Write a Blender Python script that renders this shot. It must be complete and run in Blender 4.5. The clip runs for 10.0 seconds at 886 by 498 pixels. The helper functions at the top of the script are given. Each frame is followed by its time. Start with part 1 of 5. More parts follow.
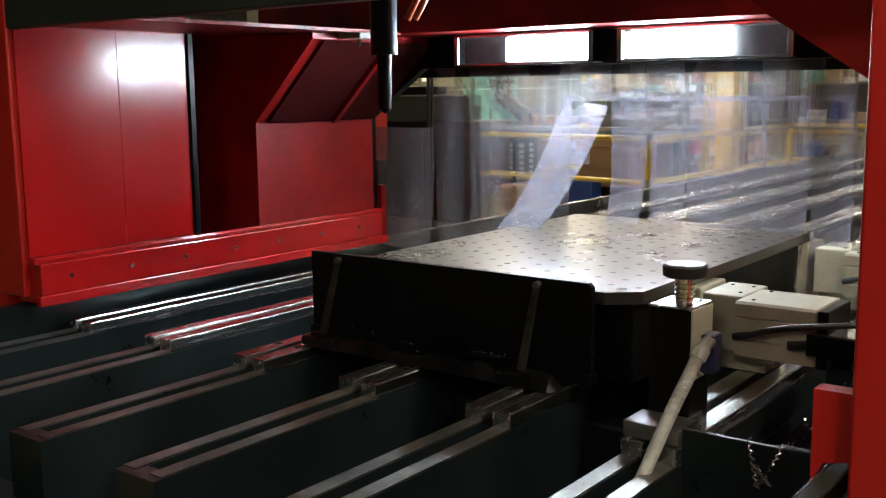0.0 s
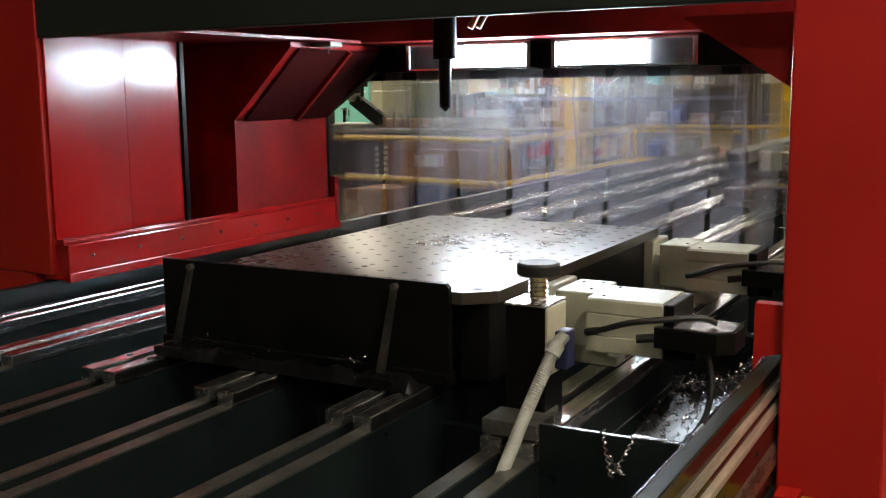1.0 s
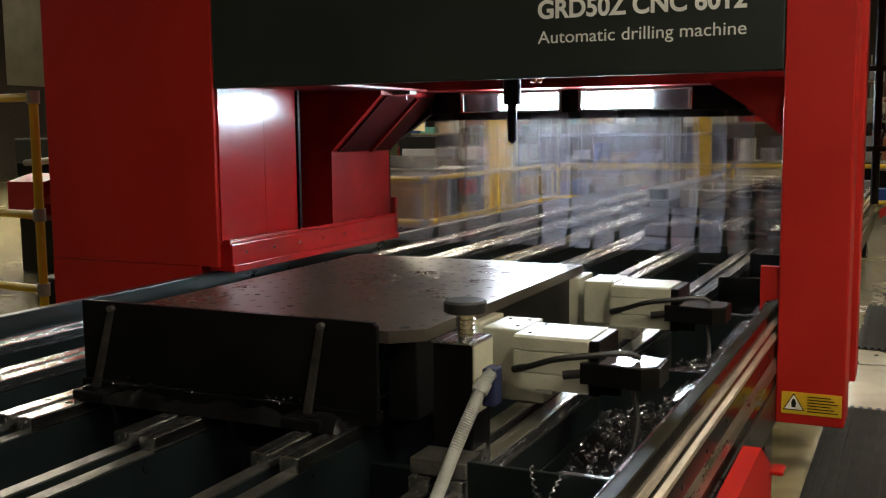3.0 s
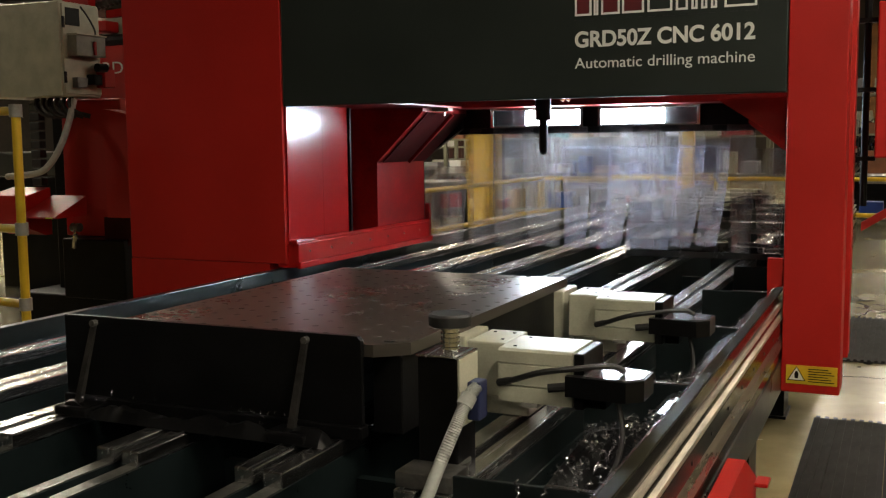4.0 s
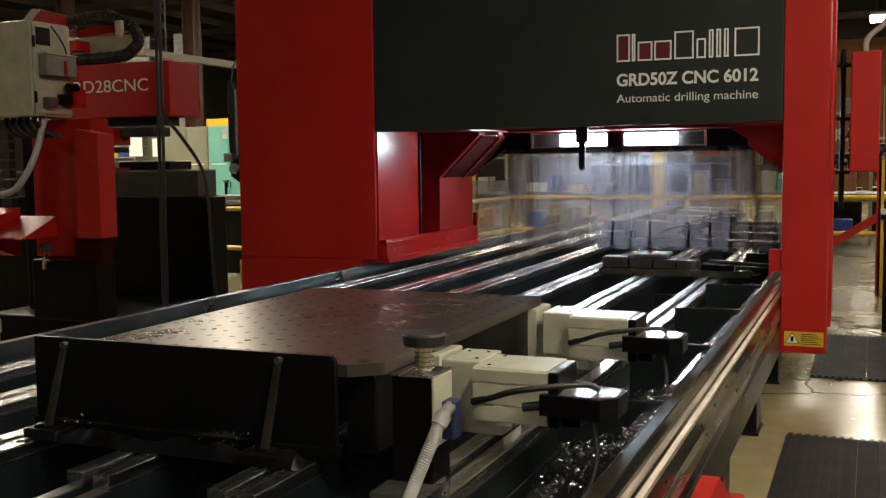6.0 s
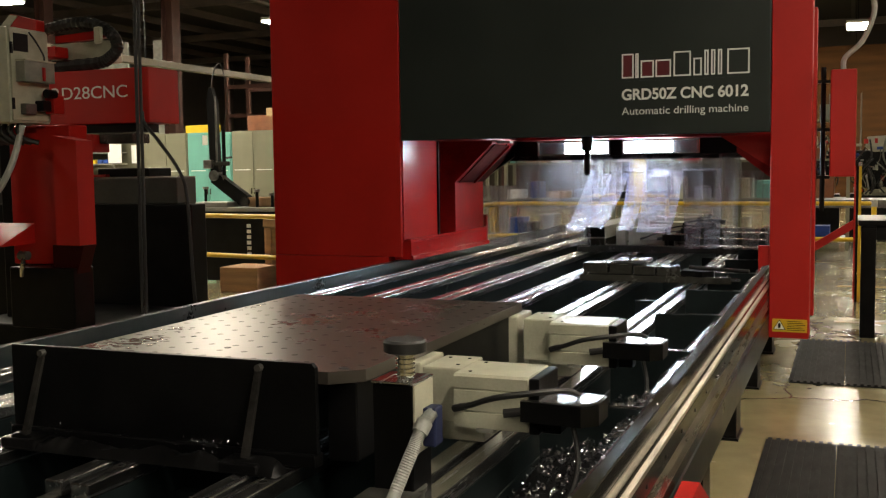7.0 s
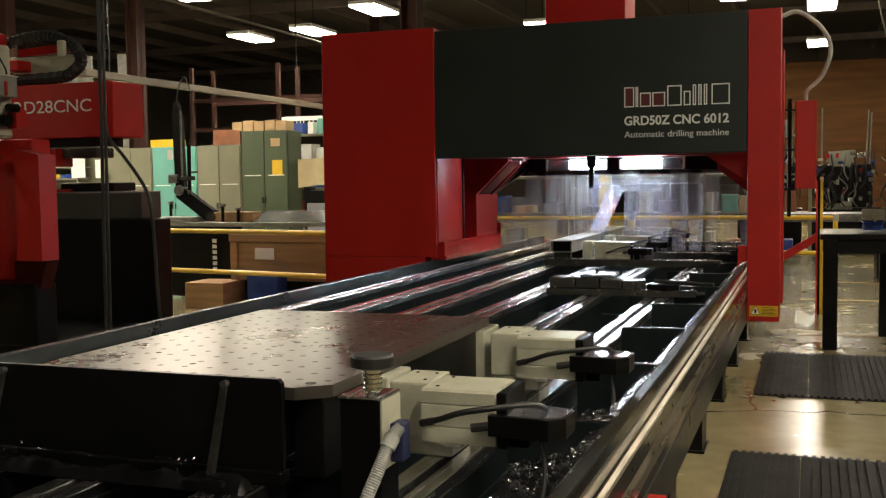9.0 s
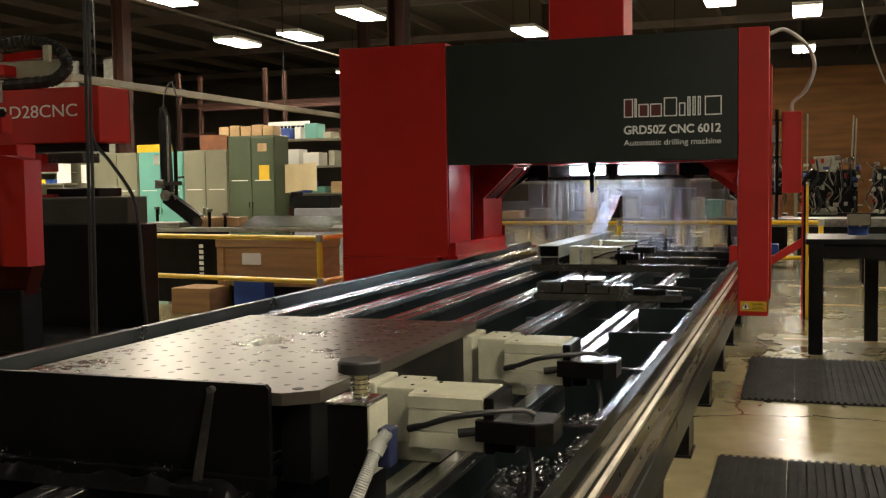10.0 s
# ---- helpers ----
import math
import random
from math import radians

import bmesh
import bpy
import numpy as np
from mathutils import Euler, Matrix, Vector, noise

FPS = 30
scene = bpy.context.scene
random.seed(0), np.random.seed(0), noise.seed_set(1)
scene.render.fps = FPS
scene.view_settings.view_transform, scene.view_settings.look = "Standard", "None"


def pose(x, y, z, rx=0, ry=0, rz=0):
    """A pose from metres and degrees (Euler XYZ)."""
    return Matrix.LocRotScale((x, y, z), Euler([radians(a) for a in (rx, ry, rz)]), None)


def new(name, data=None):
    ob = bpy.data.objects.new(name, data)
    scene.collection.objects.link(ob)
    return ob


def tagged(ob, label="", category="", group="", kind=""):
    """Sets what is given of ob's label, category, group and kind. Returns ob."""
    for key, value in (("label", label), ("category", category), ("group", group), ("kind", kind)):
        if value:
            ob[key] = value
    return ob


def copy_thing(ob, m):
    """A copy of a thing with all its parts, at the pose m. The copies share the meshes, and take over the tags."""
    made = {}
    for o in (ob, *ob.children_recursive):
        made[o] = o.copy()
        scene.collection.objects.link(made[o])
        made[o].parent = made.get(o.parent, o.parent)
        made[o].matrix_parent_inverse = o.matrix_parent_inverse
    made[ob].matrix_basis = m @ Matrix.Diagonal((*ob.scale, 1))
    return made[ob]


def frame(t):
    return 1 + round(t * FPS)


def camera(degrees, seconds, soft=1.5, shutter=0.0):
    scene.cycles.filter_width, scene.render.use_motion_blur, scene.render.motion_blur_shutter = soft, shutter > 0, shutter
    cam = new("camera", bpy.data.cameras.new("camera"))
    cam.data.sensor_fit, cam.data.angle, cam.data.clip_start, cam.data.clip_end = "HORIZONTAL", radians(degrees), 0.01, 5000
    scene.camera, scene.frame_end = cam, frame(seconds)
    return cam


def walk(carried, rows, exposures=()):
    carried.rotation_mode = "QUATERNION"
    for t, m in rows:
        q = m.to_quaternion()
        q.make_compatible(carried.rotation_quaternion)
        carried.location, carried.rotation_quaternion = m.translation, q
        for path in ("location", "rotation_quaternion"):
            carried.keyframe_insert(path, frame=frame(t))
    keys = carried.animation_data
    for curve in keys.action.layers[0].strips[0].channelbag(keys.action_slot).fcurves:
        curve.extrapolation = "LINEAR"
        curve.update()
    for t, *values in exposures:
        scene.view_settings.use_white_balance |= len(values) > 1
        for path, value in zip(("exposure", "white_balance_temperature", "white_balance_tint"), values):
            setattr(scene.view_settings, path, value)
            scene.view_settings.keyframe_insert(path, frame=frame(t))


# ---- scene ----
cam = camera(46.78, 10.0, soft=1.25)
EYE = 1.25
TURNS = [
    (0.0, 37.296, -8.811, 0.632), (0.5, 32.853, -8.719, 0.629), (1.0, 29.187, -8.755, 0.682), (1.5, 27.025, -8.259, 0.600),
    (2.0, 26.150, -7.613, 0.640), (2.5, 25.589, -7.099, 0.610), (4.0, 24.193, -5.923, 0.630), (4.5, 23.905, -5.639, 0.630),
    (5.0, 23.630, -5.367, 0.666), (5.5, 23.208, -5.087, 0.715), (7.0, 21.623, -4.514, 0.764), (7.5, 21.112, -4.284, 0.780),
    (8.0, 20.662, -4.063, 0.775), (8.5, 20.192, -3.859, 0.790), (9.0, 19.774, -3.728, 0.785), (9.5, 19.411, -3.629, 0.765),
    (10.0, 19.064, -3.449, 0.780)]
walk(cam, [(t, pose(0, 0, EYE, 90 + p, r, y)) for t, y, p, r in TURNS],
     exposures=((0.0, 0.24), (1.0, 0.10), (2.0, -0.13), (2.5, -0.14), (4.0, -0.02), (5.5, 0.06), (7.0, 0.13), (10.0, 0.15)))

# ---- world and exposure ----
world = bpy.data.worlds.new("hall_dark")
scene.world = world
world.use_nodes = True
world.node_tree.nodes["Background"].inputs[0].default_value = (1.0, 0.9, 0.75, 1)
world.node_tree.nodes["Background"].inputs[1].default_value = 0.032
scene.view_settings.exposure = 0.0

# ---- materials ----


def material(name, base, rough=0.5, metal=0.0, vary=0.15, scale=6.0, fine=90.0, bump=0.05, spec=0.5, coat=0.0, dark=None, stretch=(1, 1, 1), rvar=0.12):
    """A painted, metal or mineral surface with stains and grain at two scales."""
    m = bpy.data.materials.new(name)
    m.use_nodes = True
    nt = m.node_tree
    b = nt.nodes["Principled BSDF"]
    tc = nt.nodes.new("ShaderNodeTexCoord")
    mp = nt.nodes.new("ShaderNodeMapping")
    mp.inputs["Scale"].default_value = stretch
    nt.links.new(tc.outputs["Object"], mp.inputs["Vector"])
    n1 = nt.nodes.new("ShaderNodeTexNoise")
    n1.inputs["Scale"].default_value = scale
    n1.inputs["Detail"].default_value = 5
    n2 = nt.nodes.new("ShaderNodeTexNoise")
    n2.inputs["Scale"].default_value = fine
    n2.inputs["Detail"].default_value = 3
    for n in (n1, n2):
        nt.links.new(mp.outputs[0], n.inputs["Vector"])
    mix = nt.nodes.new("ShaderNodeMath")
    mix.operation = "MULTIPLY_ADD"
    mix.inputs[1].default_value = 0.35
    nt.links.new(n2.outputs[0], mix.inputs[0])
    nt.links.new(n1.outputs[0], mix.inputs[2])
    ramp = nt.nodes.new("ShaderNodeValToRGB")
    ramp.color_ramp.elements[0].position, ramp.color_ramp.elements[1].position = 0.4, 0.95
    lo = dark or tuple(c * (1 - vary * 1.6) for c in base)
    ramp.color_ramp.elements[0].color = (*lo, 1)
    ramp.color_ramp.elements[1].color = (*[min(1, c * (1 + vary)) for c in base], 1)
    nt.links.new(mix.outputs[0], ramp.inputs[0])
    nt.links.new(ramp.outputs[0], b.inputs["Base Color"])
    rr = nt.nodes.new("ShaderNodeMapRange")
    rr.inputs["From Min"].default_value, rr.inputs["From Max"].default_value = 0.4, 0.95
    rr.inputs["To Min"].default_value, rr.inputs["To Max"].default_value = rough * (1 - rvar), min(1, rough * (1 + rvar))
    nt.links.new(mix.outputs[0], rr.inputs["Value"])
    nt.links.new(rr.outputs[0], b.inputs["Roughness"])
    b.inputs["Metallic"].default_value = metal
    b.inputs["Specular IOR Level"].default_value = spec
    b.inputs["Coat Weight"].default_value = coat
    b.inputs["Coat Roughness"].default_value = 0.15
    if bump:
        bp = nt.nodes.new("ShaderNodeBump")
        bp.inputs["Strength"].default_value = bump
        bp.inputs["Distance"].default_value = 0.004
        nt.links.new(n2.outputs[0], bp.inputs["Height"])
        nt.links.new(bp.outputs[0], b.inputs["Normal"])
    return m


def glow(name, colour, strength):
    m = bpy.data.materials.new(name)
    m.use_nodes = True
    b = m.node_tree.nodes["Principled BSDF"]
    b.inputs["Base Color"].default_value = (0.8, 0.8, 0.8, 1)
    b.inputs["Emission Color"].default_value = (*colour, 1)
    b.inputs["Emission Strength"].default_value = strength
    return m


def film_material(name, tint, haze, scale, gloss=0.12, drops=0.12, cloudy=0.0):
    """Clear vinyl with a milky, scratched film on it."""
    m = bpy.data.materials.new(name)
    m.use_nodes = True
    nt = m.node_tree
    out = nt.nodes["Material Output"]
    b = nt.nodes["Principled BSDF"]
    b.inputs["Base Color"].default_value = (0.73, 0.74, 0.78, 1)
    b.inputs["Roughness"].default_value = gloss
    clear = nt.nodes.new("ShaderNodeBsdfTransparent")
    clear.inputs[0].default_value = (*tint, 1)
    soft_view = nt.nodes.new("ShaderNodeBsdfRefraction")
    soft_view.inputs["Color"].default_value = (*tint, 1)
    soft_view.inputs["Roughness"].default_value = 0.20
    soft_view.inputs["IOR"].default_value = 1.03
    tr = nt.nodes.new("ShaderNodeMixShader")
    tr.inputs[0].default_value = cloudy
    nt.links.new(clear.outputs[0], tr.inputs[1])
    nt.links.new(soft_view.outputs[0], tr.inputs[2])
    n = nt.nodes.new("ShaderNodeTexNoise")
    n.inputs["Scale"].default_value = scale
    n.inputs["Detail"].default_value = 6
    v = nt.nodes.new("ShaderNodeTexVoronoi")
    v.inputs["Scale"].default_value = 38
    tc = nt.nodes.new("ShaderNodeTexCoord")
    streak = nt.nodes.new("ShaderNodeMapping")
    streak.inputs["Scale"].default_value = (2.5, 1, 0.35)
    nt.links.new(tc.outputs["Object"], streak.inputs["Vector"])
    nt.links.new(streak.outputs[0], n.inputs["Vector"])
    nt.links.new(tc.outputs["Object"], v.inputs["Vector"])
    mr = nt.nodes.new("ShaderNodeMapRange")
    mr.inputs["From Min"].default_value, mr.inputs["From Max"].default_value = 0.3, 0.75
    mr.inputs["To Min"].default_value, mr.inputs["To Max"].default_value = haze * 0.5, haze * 1.6
    nt.links.new(n.outputs[0], mr.inputs["Value"])
    drop = nt.nodes.new("ShaderNodeMapRange")
    drop.inputs["From Min"].default_value, drop.inputs["From Max"].default_value = 0.10, 0.16
    drop.inputs["To Min"].default_value, drop.inputs["To Max"].default_value = drops, 0.0
    nt.links.new(v.outputs["Distance"], drop.inputs["Value"])
    add = nt.nodes.new("ShaderNodeMath")
    add.use_clamp = True
    nt.links.new(mr.outputs[0], add.inputs[0])
    nt.links.new(drop.outputs[0], add.inputs[1])
    mx = nt.nodes.new("ShaderNodeMixShader")
    nt.links.new(add.outputs[0], mx.inputs[0])
    nt.links.new(tr.outputs[0], mx.inputs[1])
    nt.links.new(b.outputs[0], mx.inputs[2])
    nt.links.new(mx.outputs[0], out.inputs[0])
    return m


RED = material("red_machine_paint", (0.38, 0.009, 0.006), 0.50, vary=0.10, scale=2.5, fine=160, bump=0.03, spec=0.34)
RED_INNER = material("oily_red_paint", (0.33, 0.006, 0.006), 0.17, spec=0.45, vary=0.10, scale=2.2, fine=70, bump=0.010, rvar=0.35)
# dark maroon: shade on red paint, put into the colour
SHADE_MAROON = material("red_paint_shade_maroon", (0.035, 0.003, 0.003), 0.5, vary=0.3, scale=4, fine=70, bump=0.03, spec=0.1)
# copy of the red paint, darker for the shading inside the arch
RED_ARCH = material("red_paint_darkened_as_shade", (0.22, 0.005, 0.005), 0.42, vary=0.3, scale=4, fine=70, bump=0.04, spec=0.3)
PANEL = material("dark_grey_green_paint", (0.018, 0.023, 0.021), 0.44, vary=0.15, scale=2, fine=220, bump=0.04, spec=0.3)
BEDGREEN = material("dark_green_bed_paint", (0.008, 0.0125, 0.0135), 0.30, vary=0.35, scale=5, fine=60, bump=0.08)
BLACK = material("oiled_black_steel", (0.0050, 0.0050, 0.0054), 0.34, vary=0.4, scale=7, fine=80, bump=0.06, spec=0.15)
PLATE = material("oiled_brown_black_steel", (0.107, 0.093, 0.079), 0.28, metal=0.6, vary=0.05, scale=3, fine=60, bump=0, rvar=0.06)
STEEL = material("ground_steel", (0.80, 0.80, 0.80), 0.25, metal=1.0, vary=0.12, scale=9, fine=120, bump=0.03, stretch=(8, 0.25, 8), rvar=0.2)
RAWSTEEL = material("worn_steel_edge", (0.17, 0.165, 0.155), 0.42, metal=0.8, vary=0.4, scale=11, fine=90, bump=0.1)
CHROME = material("bright_steel", (0.7, 0.7, 0.68), 0.14, metal=1.0, vary=0.1, scale=15, fine=120, bump=0.02)
CREAM = material("cream_grey_cast_paint", (0.43, 0.425, 0.325), 0.38, vary=0.16, scale=9, fine=130, bump=0.06)
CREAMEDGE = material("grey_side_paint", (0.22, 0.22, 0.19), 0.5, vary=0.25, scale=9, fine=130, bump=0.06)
HOLE = material("chamfered_hole_rim", (0.13, 0.125, 0.12), 0.8, vary=0.1, bump=0, spec=0.1)
HOLEDARK = material("deep_hole", (0.004, 0.004, 0.004), 0.6, vary=0.1, bump=0)
RUBBER = material("black_rubber", (0.012, 0.012, 0.012), 0.55, vary=0.3, fine=200, bump=0.15)
CONDUIT = material("grey_ribbed_conduit", (0.36, 0.37, 0.34), 0.42, vary=0.2, scale=20, fine=150)
ORANGE = material("orange_plastic", (0.55, 0.09, 0.01), 0.35, vary=0.1)
YELLOW = material("yellow_enamel", (0.62, 0.40, 0.02), 0.35, vary=0.12, scale=6, fine=120)
GREYPLASTIC = material("grey_fitting", (0.3, 0.29, 0.26), 0.4, vary=0.2)
WHITE = material("white_vinyl_letters", (0.75, 0.75, 0.72), 0.4, vary=0.04, scale=4, bump=0)
DARKRED = material("dark_red_vinyl", (0.10, 0.012, 0.016), 0.4, vary=0.1, bump=0)
DARKBLUE = material("dull_blue_plastic", (0.012, 0.018, 0.06), 0.5, vary=0.2)
OILYGREY = material("oily_dark_grey_iron", (0.038, 0.037, 0.033), 0.26, vary=0.3, scale=8, fine=60, bump=0.08)
BLUE = material("blue_paint", (0.02, 0.06, 0.28), 0.4, vary=0.2)
CHIP = material("steel_swarf", (0.55, 0.55, 0.57), 0.24, metal=1.0, vary=0.4, scale=40)
VINYL = film_material("clear_vinyl_strip", (0.84, 0.83, 0.82), 0.155, 6, 0.2, 0.16, 0.6)
# flap copy of the vinyl, bluer and glossier for the lamp light it catches
VINYL_BLUE = film_material("lamp_tinted_vinyl_strip", (0.80, 0.80, 0.88), 0.15, 4, 0.13, 0.03, 0.6)
GLASS = film_material("lamp_glass", (0.9, 0.92, 0.92), 0.06, 3, 0.05)
LED = glow("led_white", (0.78, 0.885, 1.0), 245.0)
TUBE = glow("ceiling_tube_warm", (1.0, 0.89, 0.70), 80.0)

# ---- mesh helpers ----


def box(bm, x0, x1, y0, y1, z0, z1, bevel=0.0, m=None):
    r = bmesh.ops.create_cube(bm, size=1.0)
    vs = r["verts"]
    bmesh.ops.scale(bm, verts=vs, vec=(x1 - x0, y1 - y0, z1 - z0))
    bmesh.ops.translate(bm, verts=vs, vec=((x0 + x1) / 2, (y0 + y1) / 2, (z0 + z1) / 2))
    if bevel:
        es = list({e for v in vs for e in v.link_edges})
        r = bmesh.ops.bevel(bm, geom=es, offset=bevel, segments=2, profile=0.5, affect="EDGES")
        vs = list({v for fc in r["faces"] for v in fc.verts} | {v for v in vs if v.is_valid})
    if m is not None:
        bmesh.ops.transform(bm, verts=vs, matrix=m)
    return bm


def cyl(bm, p0, p1, r0, r1=None, seg=20):
    p0, p1 = Vector(p0), Vector(p1)
    d = p1 - p0
    q = d.to_track_quat("Z", "Y").to_matrix().to_4x4()
    bmesh.ops.create_cone(bm, cap_ends=True, segments=seg, radius1=r0, radius2=r0 if r1 is None else r1, depth=d.length,
                          matrix=Matrix.Translation((p0 + p1) / 2) @ q)
    return bm


def prism(bm, pts, axis, a, b):
    """A polygon of (u, v) pairs carried from a to b along an axis: x (u=y, v=z), y (u=x, v=z) or z (u=x, v=y)."""
    def at(u, v, w):
        return {"x": (w, u, v), "y": (u, w, v), "z": (u, v, w)}[axis]
    lo = [bm.verts.new(at(u, v, a)) for u, v in pts]
    hi = [bm.verts.new(at(u, v, b)) for u, v in pts]
    n = len(pts)
    bm.faces.new(lo)
    bm.faces.new(hi[::-1])
    for i in range(n):
        bm.faces.new((lo[i], hi[i], hi[(i + 1) % n], lo[(i + 1) % n]))
    bmesh.ops.recalc_face_normals(bm, faces=bm.faces)
    return bm


def pipe(bm, pts, r, seg=10, ribs=0.0, steps=10):
    """A round hose through points, smoothed; ribs: height of its rings."""
    P = [Vector(p) for p in pts]
    P = [P[0] * 2 - P[1]] + P + [P[-1] * 2 - P[-2]]
    path = []
    for i in range(1, len(P) - 2):
        for k in range(steps):
            t = k / steps
            a, b, c, d = P[i - 1:i + 3]
            path.append(0.5 * ((2 * b) + (c - a) * t + (2 * a - 5 * b + 4 * c - d) * t * t + (3 * b - a - 3 * c + d) * t ** 3))
    path.append(P[-2])
    rings = []
    for i, p in enumerate(path):
        tan = (path[min(i + 1, len(path) - 1)] - path[max(i - 1, 0)]).normalized()
        u = tan.orthogonal().normalized() if i == 0 else (u - tan * u.dot(tan)).normalized()
        w = tan.cross(u)
        rr = r + (ribs if i % 2 else 0)
        rings.append([bm.verts.new(p + (u * math.cos(2 * math.pi * k / seg) + w * math.sin(2 * math.pi * k / seg)) * rr) for k in range(seg)])
    for a, b in zip(rings, rings[1:]):
        for k in range(seg):
            bm.faces.new((a[k], a[(k + 1) % seg], b[(k + 1) % seg], b[k]))
    bm.faces.new(rings[0][::-1])
    bm.faces.new(rings[-1])
    bmesh.ops.recalc_face_normals(bm, faces=bm.faces)
    return bm


def lathe(bm, cx, cy, profile, seg=28, flute=0.0):
    """A turned body about an upright axis from (radius, z) pairs."""
    rings = []
    for r, z in profile:
        rings.append([bm.verts.new((cx + (r + (flute if k % 2 else 0)) * math.cos(2 * math.pi * k / seg), cy + (r + (flute if k % 2 else 0)) * math.sin(2 * math.pi * k / seg), z)) for k in range(seg)])
    for a, b in zip(rings, rings[1:]):
        for k in range(seg):
            bm.faces.new((a[k], a[(k + 1) % seg], b[(k + 1) % seg], b[k]))
    bm.faces.new(rings[0][::-1])
    bm.faces.new(rings[-1])
    return bm


def B():
    return bmesh.new()


def part(name, bm, mat, parent=None, label="", smooth=False):
    me = bpy.data.meshes.new(name)
    bm.to_mesh(me)
    bm.free()
    me.materials.append(mat)
    if smooth:
        me.shade_smooth()
        me.set_sharp_from_angle(angle=radians(35))
    ob = new(name, me)
    if parent is not None:
        ob.parent = parent
    if label:
        ob["label"] = label
    return ob


def share(name, mesh, parent, m):
    ob = new(name, mesh)
    ob.parent = parent
    ob.matrix_basis = m
    return ob


def thing(name, label, category, at=(0, 0, 0), group="", kind=""):
    e = new(name)
    e.empty_display_size = 0.1
    e.location = at
    return tagged(e, label, category, group, kind)


def letters(name, text, size, x, y, z, mat, parent, label="", rz=0.0, width=None, bold=0.0):
    """Text standing upright, facing -y (turned by rz about z), one part for each word."""
    cu = bpy.data.curves.new(name, "FONT")
    cu.body, cu.size, cu.extrude, cu.offset = text, size, 0.001, bold
    tmp = bpy.data.objects.new(name, cu)
    me = bpy.data.meshes.new_from_object(tmp)
    bpy.data.objects.remove(tmp)
    xs = [v.co.x for v in me.vertices]
    if width:
        k = width / (max(xs) - min(xs))
        for v in me.vertices:
            v.co.x = (v.co.x - min(xs)) * k
    spans = sorted((min(me.vertices[i].co.x for i in p.vertices), max(me.vertices[i].co.x for i in p.vertices)) for p in me.polygons)
    cuts, reach = [-1e9], spans[0][1]
    for lo, hi in spans:
        if lo - reach > 0.17 * size:
            cuts.append((lo + reach) / 2)
        reach = max(reach, hi)
    cuts.append(1e9)
    for lo, hi in zip(cuts, cuts[1:]):
        bm = bmesh.new()
        bm.from_mesh(me)
        bmesh.ops.delete(bm, geom=[v for v in bm.verts if not lo < v.co.x < hi], context="VERTS")
        word = part(name, bm, mat, parent, label)
        word.matrix_basis = pose(x, y, z, 90, 0, rz)

# ---- hall ----
FLOOR = material("worn_polished_concrete", (0.255, 0.218, 0.118), 0.24, spec=0.6, vary=0.22, scale=0.9, fine=9, bump=0.02, rvar=0.25)
WALLM = material("dim_hall_wall", (0.07, 0.055, 0.04), 0.8, vary=0.3, scale=0.6, fine=8)
ROOFM = material("dark_roof_deck", (0.05, 0.042, 0.034), 0.8, vary=0.3, scale=0.8, fine=10)
BEAMM = material("brown_steel_beam", (0.075, 0.055, 0.04), 0.6, vary=0.3, scale=2, fine=30)

nt = FLOOR.node_tree
vor = nt.nodes.new("ShaderNodeTexVoronoi")
vor.feature = "DISTANCE_TO_EDGE"
vor.inputs["Scale"].default_value = 0.42
wob = nt.nodes.new("ShaderNodeTexNoise")
wob.inputs["Scale"].default_value = 2.2
wob.inputs["Detail"].default_value = 5
tco = nt.nodes.new("ShaderNodeTexCoord")
mixv = nt.nodes.new("ShaderNodeMix")
mixv.data_type = "VECTOR"
mixv.inputs["Factor"].default_value = 0.30
nt.links.new(tco.outputs["Object"], wob.inputs["Vector"])
nt.links.new(tco.outputs["Object"], mixv.inputs["A"])
nt.links.new(wob.outputs["Color"], mixv.inputs["B"])
nt.links.new(mixv.outputs["Result"], vor.inputs["Vector"])
crack = nt.nodes.new("ShaderNodeMapRange")
crack.inputs["From Min"].default_value, crack.inputs["From Max"].default_value = 0.0008, 0.0030
crack.inputs["To Min"].default_value, crack.inputs["To Max"].default_value = 0.25, 1.0
nt.links.new(vor.outputs["Distance"], crack.inputs["Value"])
mul = nt.nodes.new("ShaderNodeMix")
mul.data_type, mul.blend_type = "RGBA", "MULTIPLY"
mul.inputs["Factor"].default_value = 1.0
bsdf = nt.nodes["Principled BSDF"]
src = bsdf.inputs["Base Color"].links[0].from_socket
nt.links.new(src, mul.inputs["A"])
nt.links.new(crack.outputs[0], mul.inputs["B"])
nt.links.new(mul.outputs["Result"], bsdf.inputs["Base Color"])

floor = part("floor", box(B(), -26, 14, -8, 40, -0.2, 0), FLOOR)
tagged(floor, "polished grey concrete shop floor with cracks and stains", "floor", kind="structure")
for y in (8.6, 11.1, 13.0):
    o = part("floor_line", box(B(), -0.1, 13.9, y - 0.04, y + 0.04, 0.0, 0.002), material("worn_floor_tape", (0.36, 0.22, 0.06), 0.5, vary=0.4, scale=3))
    tagged(o, "worn yellow floor marking line", "floor line", kind="structure")
ceiling = part("ceiling", box(B(), -26, 14, -8, 40, 6.2, 6.4), ROOFM)
tagged(ceiling, "dark unlit roof deck of the factory hall", "ceiling", kind="structure")
